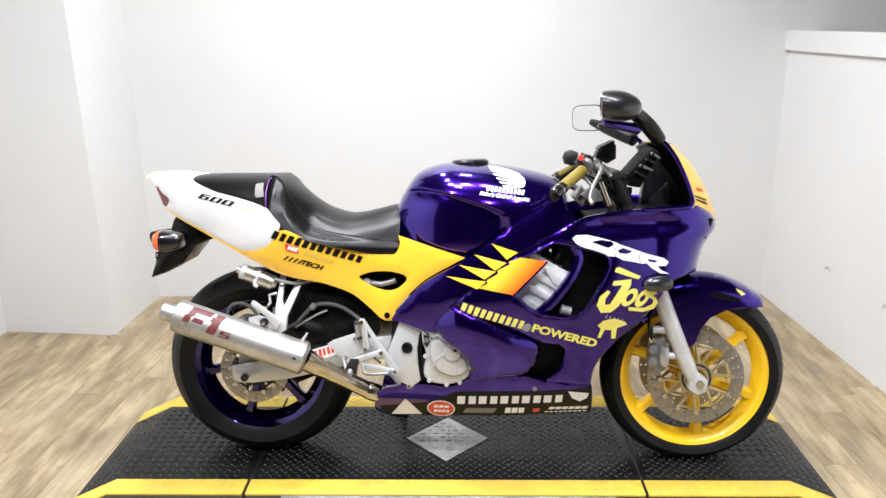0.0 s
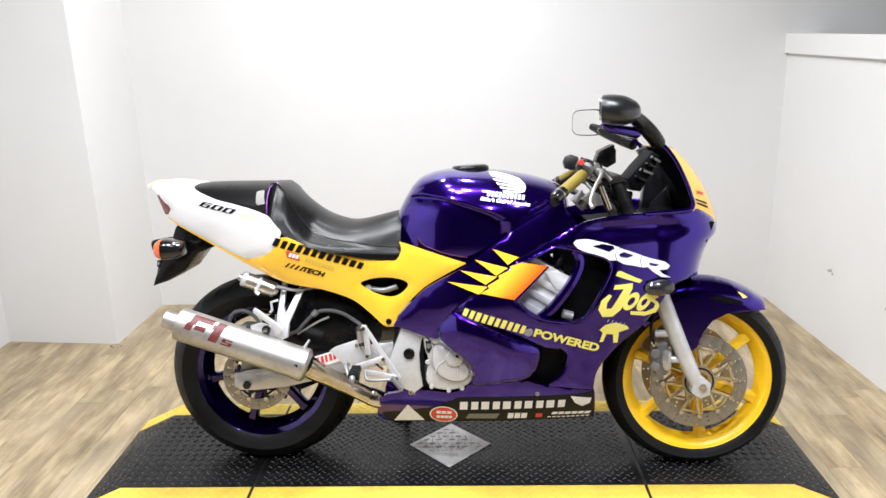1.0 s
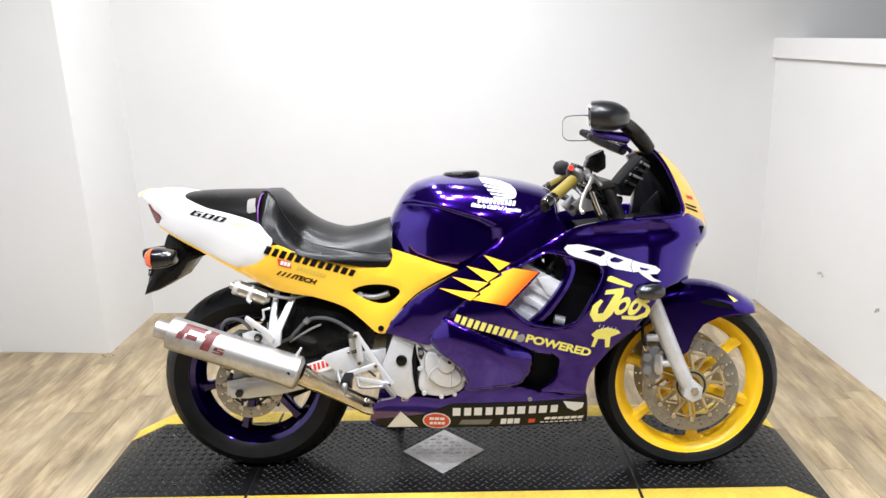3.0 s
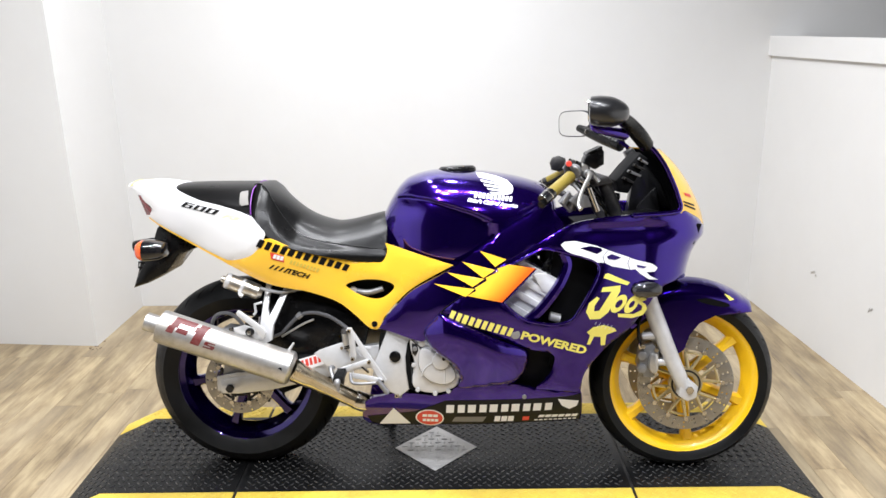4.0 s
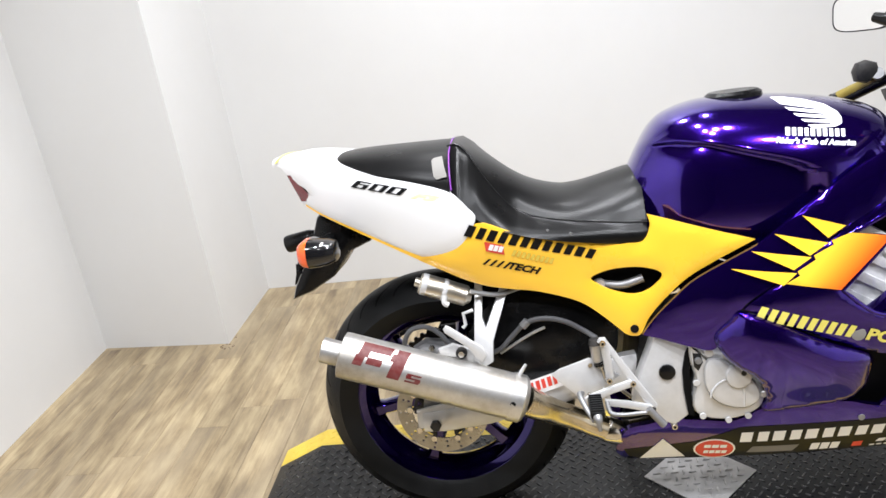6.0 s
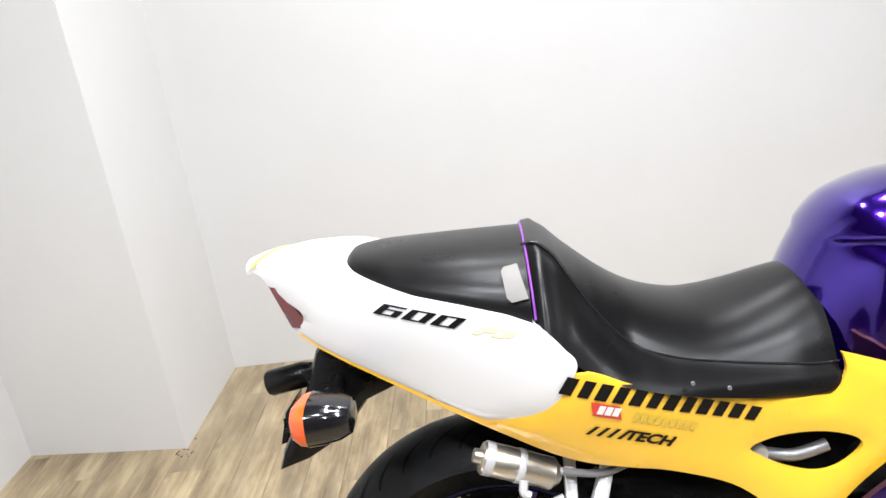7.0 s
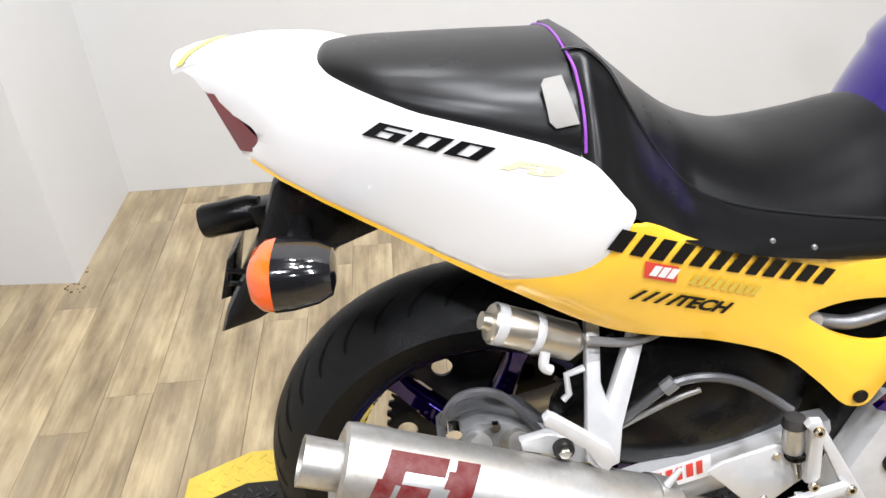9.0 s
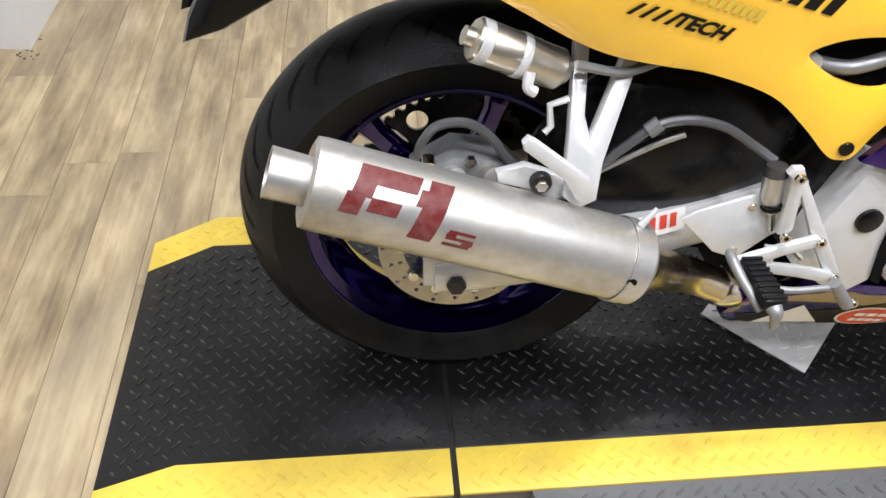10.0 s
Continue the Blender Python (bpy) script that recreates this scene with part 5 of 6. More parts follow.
# swingarm, hugger, stays, foot controls
for s in (-1, 1):
    rings = []
    for x, z, hh, yy in ((-0.030, 0.316, 0.022, 0.128), (0.02, 0.318, 0.026, 0.126), (0.12, 0.332, 0.030, 0.122), (0.25, 0.362, 0.034, 0.112), (0.38, 0.392, 0.036, 0.100), (0.48, 0.404, 0.036, 0.095)):
        rings.append([(x, s * (yy + 0.018 * u), z + hh * v) for u, v in ((-1, -0.7), (-0.7, -1), (0.7, -1), (1, -0.7), (1, 0.7), (0.7, 1), (-0.7, 1), (-1, 0.7))])
    arm = loft("swingarm", rings, SILVER, bike, "silver box-section swingarm arm")
    slab("axle_plate", [(-0.045, 0.300), (0.030, 0.296), (0.075, 0.312), (0.075, 0.360), (0.020, 0.358), (-0.045, 0.345)], s * 0.126, s * 0.136, SILVER, arm, 0.003)
    disc("axle_nut", -0.002, s * 0.144, 0.312, 0.013, 0.012, DARKMETAL, arm, 6, axis=(0, s, 0))
    disc("adjuster_mark", 0.045, s * 0.1355, 0.335, 0.014, 0.002, STEEL, arm, 16, axis=(0, s, 0))
decal("arm_sticker", [(0.175, 0.388), (0.286, 0.421), (0.292, 0.385), (0.180, 0.350)], lambda x, z: 0.1325, DECALWHITE, bike, 0.003, label="white sticker on the swingarm")
bars((0.205, 0.368), (0.282, 0.392), 0.022, 0.022, 3, lambda x, z: 0.1325, BRIGHTRED, bike, gap=0.2, stems=True, lift=0.0042, label="red bars for a maker's name")
panel("hugger", [(0.085, 0.480), (0.130, 0.560), (0.200, 0.600), (0.300, 0.595), (0.400, 0.545), (0.420, 0.480), (0.390, 0.415), (0.250, 0.385), (0.140, 0.390)], lambda x, z: 0.094 + 0.034 * max(0.0, 1 - ((x - 0.25) / 0.19) ** 2 - ((z - 0.485) / 0.125) ** 2), BLACK, bike, step=0.02, label="black plastic rear hugger", thick=0.01)
rings = []
for a in np.linspace(radians(8), radians(66), 12):
    rings.append([(0.338 * math.cos(a) + 0.004, yy, 0.312 + (0.338 + dz) * math.sin(a)) for yy, dz in ((-0.095, -0.02), (-0.085, 0.0), (0.085, 0.0), (0.095, -0.02), (0.085, -0.01), (-0.085, -0.01))])
loft("inner_mudguard", rings, LINER, bike)
slab("under_seat_frame", [(0.16, 0.66), (0.40, 0.58), (0.46, 0.52), (0.52, 0.60), (0.66, 0.70), (0.46, 0.72), (0.22, 0.74)], -0.115, 0.115, LINER, bike, 0.01)
tube("frame_rod", [(0.385, -0.13, 0.612), (0.430, -0.135, 0.606), (0.475, -0.135, 0.618)], 0.009, GREY, bike)
disc("frame_rod_end", 0.385, -0.128, 0.612, 0.012, 0.012, SILVER, bike, 10)
stay = slab("passenger_stay", [(0.119, 0.640), (0.136, 0.640), (0.131, 0.565), (0.137, 0.545), (0.183, 0.640), (0.200, 0.640), (0.152, 0.520), (0.148, 0.478), (0.126, 0.466), (0.108, 0.484), (0.112, 0.545)], -0.200, -0.182, SILVER, bike, 0.004, "silver Y-shaped passenger footrest stay")
for v in stay.data.vertices:
    v.co.y += max(0.0, v.co.z - 0.50) * 0.58
slab("stay_foot", [(0.032, 0.512), (0.064, 0.521), (0.105, 0.506), (0.124, 0.490), (0.116, 0.472), (0.092, 0.476), (0.066, 0.490), (0.035, 0.498)], -0.190, -0.176, SILVER, stay, 0.004)
slab("passenger_peg", [(0.052, 0.567), (0.058, 0.574), (0.067, 0.569), (0.130, 0.520), (0.138, 0.504), (0.128, 0.487), (0.116, 0.496), (0.100, 0.522), (0.054, 0.559)], -0.222, -0.208, SILVER, stay, 0.004, "folded silver passenger footrest")
disc("stay_bolt", 0.082, -0.190, 0.502, 0.0125, 0.010, DARKMETAL, stay, 16)
disc("stay_bolt", 0.082, -0.199, 0.502, 0.0075, 0.006, STEEL, stay, 6)
tube("hook", [(0.087, -0.162, 0.546), (0.094, -0.160, 0.553), (0.091, -0.156, 0.577), (0.112, -0.152, 0.582)], 0.0042, SILVER, stay, n=8, smooth_path=False)
slab("passenger_stay", [(0.124, 0.640), (0.146, 0.640), (0.142, 0.560), (0.150, 0.545), (0.196, 0.640), (0.216, 0.640), (0.160, 0.515), (0.156, 0.478), (0.124, 0.464), (0.098, 0.484)], 0.180, 0.200, SILVER, bike, 0.004)
C0, C1 = Vector((-0.002, -0.150, 0.654)), Vector((0.106, -0.138, 0.608))
cm = Matrix.Translation(C0) @ (C1 - C0).to_track_quat("Y", "Z").to_matrix().to_4x4()
can = lathe("shock_reservoir", [(0.0, -0.004), (0.010, -0.004), (0.011, 0.006), (0.021, 0.007), (0.0235, 0.011), (0.0235, 0.080), (0.0228, 0.083), (0.0228, 0.110), (0.017, 0.116), (0.012, 0.122), (0.0, 0.122)], CHAMPAGNE, bike, cm, 32, "champagne and silver shock reservoir")
lathe("reservoir_band", [(0.0238, 0.057), (0.0245, 0.058), (0.0245, 0.066), (0.0238, 0.067)], SILVER, can, cm, 32)
lathe("reservoir_cap", [(0.0232, 0.010), (0.0240, 0.011), (0.0240, 0.022), (0.0232, 0.023)], SILVER, can, cm, 32)
tube("reservoir_clip", [(0.060, -0.185, 0.630), (0.058, -0.190, 0.616), (0.066, -0.190, 0.610)], 0.006, SILVER, can, n=8)
tube("shock_hose", [(0.112, -0.165, 0.628), (0.170, -0.150, 0.612), (0.230, -0.130, 0.618), (0.300, -0.110, 0.600)], 0.0055, GREY, bike, n=8)
tube("rear_brake_hose", [(-0.052, -0.130, 0.500), (-0.046, -0.134, 0.522), (-0.029, -0.135, 0.542), (0.003, -0.135, 0.545), (0.031, -0.135, 0.527), (0.054, -0.134, 0.494), (0.085, -0.130, 0.462), (0.155, -0.136, 0.478), (0.185, -0.138, 0.505), (0.221, -0.140, 0.538), (0.261, -0.140, 0.546), (0.305, -0.140, 0.536), (0.345, -0.142, 0.512), (0.368, -0.160, 0.500)], 0.0058, GREYHOSE, bike, "black rear brake hose", 8)
tube("hose_clip", [(0.214, -0.140, 0.532), (0.226, -0.140, 0.543)], 0.0095, GREY, bike, n=8, smooth_path=False)
tube("brake_rod", [(0.161, -0.132, 0.470), (0.225, -0.134, 0.508), (0.262, -0.135, 0.524)], 0.0035, ALU, bike, n=8)
rcal = slab("rear_caliper", [(-0.060, 0.470), (-0.010, 0.500), (0.050, 0.492), (0.080, 0.460), (0.060, 0.420), (0.010, 0.410), (-0.050, 0.430)], -0.135, -0.070, GREY, bike, 0.010, "grey rear brake caliper")
for sx in (-0.012, 0.034):
    tube("caliper_boss", [(sx, -0.132, 0.470), (sx + 0.004, -0.150, 0.478)], [0.018, 0.014], ALU, rcal, n=16, smooth_path=False)
for sx, sz in ((-0.045, 0.462), (0.010, 0.496), (0.062, 0.470), (0.020, 0.428)):
    disc("caliper_bolt", sx, -0.136, sz, 0.007, 0.008, STEEL, rcal, 6)
tube("banjo", [(-0.040, -0.140, 0.488), (-0.040, -0.126, 0.492)], 0.010, STEEL, rcal, n=12, smooth_path=False)
slab("caliper_carrier", [(-0.03, 0.345), (0.03, 0.350), (0.075, 0.44), (0.055, 0.455), (-0.02, 0.40)], -0.122, -0.112, GREY, rcal, 0.003)
slab("caliper_stay", [(0.030, 0.460), (0.050, 0.478), (0.090, 0.470), (0.110, 0.440), (0.090, 0.420)], -0.128, -0.110, SILVER, bike, 0.004)
guard = slab("heel_guard", [(0.266, 0.428), (0.284, 0.440), (0.348, 0.461), (0.358, 0.460), (0.412, 0.418), (0.384, 0.398), (0.350, 0.364), (0.318, 0.376)], -0.174, -0.168, SILVER, bike, 0.002, "brushed aluminium heel guard")
for sx, sz in ((0.350, 0.446), (0.344, 0.378)):
    disc("guard_bolt", sx, -0.174, sz, 0.005, 0.003, STEEL, guard, 8)
hanger = slab("footrest_hanger", [(0.372, 0.512), (0.384, 0.512), (0.390, 0.500), (0.398, 0.425), (0.390, 0.414), (0.380, 0.418), (0.373, 0.498), (0.367, 0.504)], -0.196, -0.184, SILVER, bike, 0.003, "silver footrest hanger")
slab("hanger_arm", [(0.376, 0.505), (0.388, 0.504), (0.446, 0.412), (0.484, 0.352), (0.480, 0.342), (0.468, 0.344), (0.432, 0.400)], -0.194, -0.184, SILVER, hanger, 0.003)
slab("hanger_arm", [(0.328, 0.380), (0.342, 0.389), (0.384, 0.404), (0.428, 0.418), (0.438, 0.410), (0.432, 0.402), (0.392, 0.390), (0.352, 0.371), (0.336, 0.368)], -0.204, -0.194, SILVER, hanger, 0.003)
slab("hanger_arm", [(0.374, 0.377), (0.420, 0.370), (0.468, 0.358), (0.476, 0.348), (0.470, 0.340), (0.420, 0.353), (0.374, 0.362)], -0.202, -0.193, SILVER, hanger, 0.003)
slab("hanger_arm", [(0.372, 0.400), (0.384, 0.398), (0.388, 0.366), (0.376, 0.364)], -0.200, -0.188, SILVER, hanger, 0.003)
for sx, sz in ((0.386, 0.420), (0.434, 0.410), (0.377, 0.504), (0.472, 0.350), (0.348, 0.380), (0.514, 0.306)):
    disc("hanger_bolt", sx, -0.202, sz, 0.0065, 0.005, STEEL, hanger, 12)
    # black dot on the bolt head, the socket's shade as colour
    disc("bolt_recess_shade", sx, -0.2068, sz, 0.003, 0.0006, LINER, hanger, 8)
mc = tube("master_cylinder", [(0.374, -0.178, 0.442), (0.367, -0.176, 0.462), (0.364, -0.175, 0.492)], [0.010, 0.0135, 0.0135], ALU, bike, "small silver brake master cylinder", smooth_path=False)
tube("cylinder_cap", [(0.364, -0.175, 0.492), (0.363, -0.174, 0.504)], [0.015, 0.012], DARKMETAL, mc, smooth_path=False)
tube("push_rod", [(0.374, -0.178, 0.442), (0.380, -0.182, 0.415)], 0.004, STEEL, mc, n=8, smooth_path=False)
for dz in (0.450, 0.456):
    tube("boot_ring", [(0.372, -0.178, dz - 0.002), (0.371, -0.178, dz + 0.001)], 0.014, BLACK, mc, n=14, smooth_path=False)
peg = part("footrest", box_bm(0.338, 0.368, -0.282, -0.200, 0.372, 0.390, 0.006), RUBBER, bike, "black ribbed rubber rider footrest")
for i in range(8):
    part("rib", box_bm(0.340, 0.366, -0.278 + 0.0100 * i, -0.273 + 0.0100 * i, 0.389, 0.3922, 0.001), RUBBER, peg)
tube("footrest_bracket", [(0.328, -0.196, 0.392), (0.322, -0.215, 0.398), (0.330, -0.240, 0.384), (0.346, -0.268, 0.362)], [0.006, 0.0065, 0.006, 0.005], GREY, peg, n=10)
tube("footrest_end", [(0.352, -0.280, 0.378), (0.353, -0.286, 0.374), (0.354, -0.288, 0.360), (0.355, -0.288, 0.352)], [0.010, 0.008, 0.005, 0.004], GREY, peg)
pedal = tube("brake_pedal", [(0.378, -0.200, 0.372), (0.384, -0.214, 0.352), (0.410, -0.222, 0.350), (0.455, -0.222, 0.352), (0.474, -0.222, 0.346)], [0.005, 0.005, 0.0045, 0.0045, 0.005], GREY, bike, "grey metal brake pedal")
tube("pedal_tip", [(0.460, -0.222, 0.360), (0.490, -0.222, 0.322)], [0.0075, 0.0085], GREY, pedal, smooth_path=False)
tube("pedal_spring", [(0.398, -0.186, 0.402), (0.430, -0.186, 0.372)], 0.0045, STEEL, pedal, n=8, smooth_path=False)

# cockpit, the bars turned a little to the right
for s in (-1, 1):
    st = 0.055 if s > 0 else 0.0
    tube("clip_on", [(1.085, s * 0.095, 0.965), (1.045 + st, s * 0.150, 0.958), (0.930 + st, s * 0.285, 0.878)], 0.011, BLACK, bike, smooth_path=False)
    grip = tube("grip", [(1.024 + st, s * 0.186, 0.950), (0.960 + st, s * 0.258, 0.908)], 0.0165, GRIP, bike, "worn olive yellow rubber grip", smooth_path=False)
    tube("bar_end", [(0.962 + st, s * 0.256, 0.908), (0.948 + st, s * 0.270, 0.900), (0.934 + st, s * 0.284, 0.890)], [0.0172, 0.0180, 0.0165], GLOSSBLACK, grip, "glossy black bar end", smooth_path=False)
    disc("end_ring", 0.951 + st, s * 0.267, 0.902, 0.0186, 0.004, STEEL, grip, 20, axis=(-0.62, s * 0.66, -0.42))
    slab("switch_box", [(1.006, 0.972), (1.014, 0.990), (1.034, 0.996), (1.056, 0.988), (1.062, 0.966), (1.034, 0.944), (1.012, 0.950)], s * 0.150, s * 0.182, DARKMETAL, bike, 0.009)
    disc("switch_clamp", 1.040, s * 0.176, 0.966, 0.021, 0.012, GREY, bike, 20, axis=(-0.6, s * 0.68, -0.42))
    for dx, dz in ((0.000, 0.010), (0.018, 0.016), (0.030, 0.002)):
        disc("switch_screw", 1.022 + dx, s * 0.182, 0.974 + dz, 0.0045, 0.005, STEEL, bike, 8, axis=(0, s, 0))
    tube("lever_perch", [(1.055, s * 0.150, 0.965), (1.075, s * 0.190, 0.955)], 0.013, GREY, bike, smooth_path=False)
    tube("lever", [(1.075, s * 0.190, 0.958), (1.068, s * 0.235, 0.950), (1.040, s * 0.290, 0.915), (1.024, s * 0.335, 0.885), (1.028, s * 0.350, 0.872)], [0.008, 0.006, 0.005, 0.0045, 0.0065], ALU, bike, "silver hand lever")
for p, q, r, m_ in (((1.060, -0.150, 0.975), (1.064, -0.188, 0.972), 0.012, ALU), ((1.050, -0.186, 0.940), (1.075, -0.200, 0.925), 0.007, STEEL), ((1.020, -0.150, 0.982), (1.028, -0.150, 0.998), 0.006, STEEL),
                    ((1.085, -0.150, 0.960), (1.110, -0.160, 0.930), 0.009, ALU), ((1.030, -0.184, 0.930), (1.050, -0.196, 0.905), 0.006, GREY), ((1.000, -0.100, 0.900), (1.040, -0.150, 0.880), 0.010, DARKMETAL)):
    tube("lever_fitting", [p, q], [r, r * 0.8], m_, bike, n=12, smooth_path=False)
for k, (dy, dz) in enumerate(((0.0, 0.0), (0.014, 0.012), (-0.012, 0.018))):
    tube("control_cable", [(1.050, -0.165 + dy, 0.925 + dz), (1.075, -0.150 + dy, 0.885 + dz), (1.115, -0.125 + dy, 0.860 + dz), (1.135, -0.09 + dy, 0.82)], 0.0042, BLACK, bike, n=8)
slab("bar_bracket", [(1.020, 0.880), (1.050, 0.905), (1.075, 0.890), (1.085, 0.862), (1.050, 0.856)], -0.190, -0.172, GREY, bike, 0.004)
disc("kill_switch", 1.018, -0.186, 0.985, 0.0085, 0.010, BRIGHTRED, bike, 10, "red kill switch")
res = slab("brake_reservoir", [(1.062, 0.998), (1.070, 1.012), (1.110, 1.030), (1.118, 1.018), (1.118, 0.982), (1.094, 0.968), (1.060, 0.986)], -0.190, -0.130, BLACK, bike, 0.007, "black brake fluid reservoir")
slab("reservoir_lid", [(1.066, 1.010), (1.072, 1.017), (1.110, 1.034), (1.113, 1.027)], -0.193, -0.127, BLACK, res, 0.003)
tube("brake_hose", [(1.072, -0.215, 0.918), (1.098, -0.215, 0.852)], 0.007, STEEL, bike, smooth_path=False)
slab("top_clamp", [(1.050, 0.930), (1.140, 0.945), (1.160, 0.925), (1.060, 0.905)], -0.13, 0.13, DARKMETAL, bike, 0.006)
coil = slab("ribbed_housing", [(0.996, 0.873), (1.026, 0.904), (1.052, 0.858), (1.026, 0.842)], -0.165, -0.115, GREY, bike, 0.005, "grey ribbed housing under the bars")
for k in range(4):
    slab("rib", [(1.002 + 0.011 * k, 0.872 - 0.007 * k), (1.008 + 0.011 * k, 0.868 - 0.007 * k), (1.024 + 0.008 * k, 0.896 - 0.011 * k), (1.018 + 0.008 * k, 0.898 - 0.011 * k)], -0.171, -0.164, DARKMETAL if k % 2 else ALU, coil, 0.001)
cluster = slab("instrument_panel", [(1.184, 0.893), (1.174, 0.928), (1.205, 0.966), (1.246, 1.010), (1.270, 0.992), (1.240, 0.936), (1.214, 0.889)], -0.075, 0.060, LINER, bike, 0.008, "black instrument panel with its brackets")
for k, (bx, bz, ln) in enumerate(((1.192, 0.934, 0.034), (1.206, 0.954, 0.040), (1.222, 0.972, 0.036), (1.238, 0.990, 0.028))):
    slab("bracket", [(bx, bz), (bx + ln, bz - 0.016), (bx + ln + 0.003, bz - 0.010), (bx + 0.004, bz + 0.007)], -0.084, -0.076, GREY if k % 2 else DARKMETAL, cluster, 0.0015)
    disc("bracket_bolt", bx + 0.008, -0.083, bz + 0.001, 0.004, 0.004, STEEL, cluster, 8)
tube("upper_tube", [(1.074, -0.125, 0.912), (1.104, -0.122, 0.866), (1.136, -0.118, 0.816)], [0.0165, 0.0165, 0.0160], GREYHOSE, bike, "dark polished tube below the bars", 20)
tube("tube_collar", [(1.080, -0.125, 0.904), (1.086, -0.124, 0.894)], 0.0190, STEEL, bike, n=20, smooth_path=False)
tube("bracket_bar", [(1.110, -0.060, 0.872), (1.150, -0.055, 0.880), (1.190, -0.050, 0.876)], 0.013, BLACK, bike)
disc("bracket_mark", 1.150, -0.068, 0.878, 0.006, 0.002, STEEL, bike, 10)
tube("clutch_cable", [(1.060, -0.140, 0.955), (1.110, -0.120, 0.900), (1.150, -0.090, 0.850), (1.150, -0.06, 0.80)], 0.0045, BLACK, bike, n=8)
tube("throttle_cable", [(1.030, -0.165, 0.940), (1.075, -0.185, 0.900), (1.130, -0.150, 0.850), (1.140, -0.10, 0.80)], 0.0045, BLACK, bike, n=8)
slab("inner_cowl", [(1.250, 0.800), (1.345, 0.835), (1.395, 0.82), (1.360, 0.900), (1.310, 0.965), (1.266, 1.020), (1.240, 1.006), (1.268, 0.950), (1.262, 0.880)], 0.110, 0.150, HOUSING, bike, 0.006, "dark grey inner cowl")
slab("cowl_fold", [(1.277, 0.803), (1.360, 0.803), (1.339, 0.893), (1.330, 0.885), (1.284, 0.836)], 0.098, 0.110, HOUSING, bike, 0.004, "folded dark grey inner panel")
slab("inner_cowl", [(1.06, 0.80), (1.32, 0.825), (1.42, 0.80), (1.40, 0.74), (1.10, 0.72)], -0.13, 0.11, LINER, bike, 0.006)
# screen: front line on the centre, side line at the pillar
SCR_C = [(1.456, 0.786), (1.447, 0.822), (1.434, 0.856), (1.407, 0.908), (1.364, 0.969), (1.313, 1.019)]
SCR_S = [(1.345, 0.838), (1.338, 0.865), (1.330, 0.890), (1.316, 0.930), (1.290, 0.980), (1.259, 1.022)]
fc, fs = catmull(SCR_C, 5), catmull(SCR_S, 5)


def screen_rings(shift):
    out = []
    for c, s in zip(fc, fs):
        ring = []
        for a in np.linspace(-1, 1, 29):
            u = 1 - abs(a) ** 2.6
            x = lerp(s[0], c[0], u) - shift
            z = lerp(s[1], c[1], u) - shift * 0.6
            ring.append((x, 0.166 * a * (1 - 0.06 * u), z))
        out.append(ring)
    return out


def open_loft(name, rings, material, label=""):
    k = len(rings[0])
    faces = [(i * k + j, i * k + j + 1, (i + 1) * k + j + 1, (i + 1) * k + j) for i in range(len(rings) - 1) for j in range(k - 1)]
    return build(name, [p for r in rings for p in r], faces, material, bike, label, 60)


open_loft("windscreen", screen_rings(0.0), YELLOW, "yellow painted windscreen front")
open_loft("screen_lining", screen_rings(0.006), LINER)
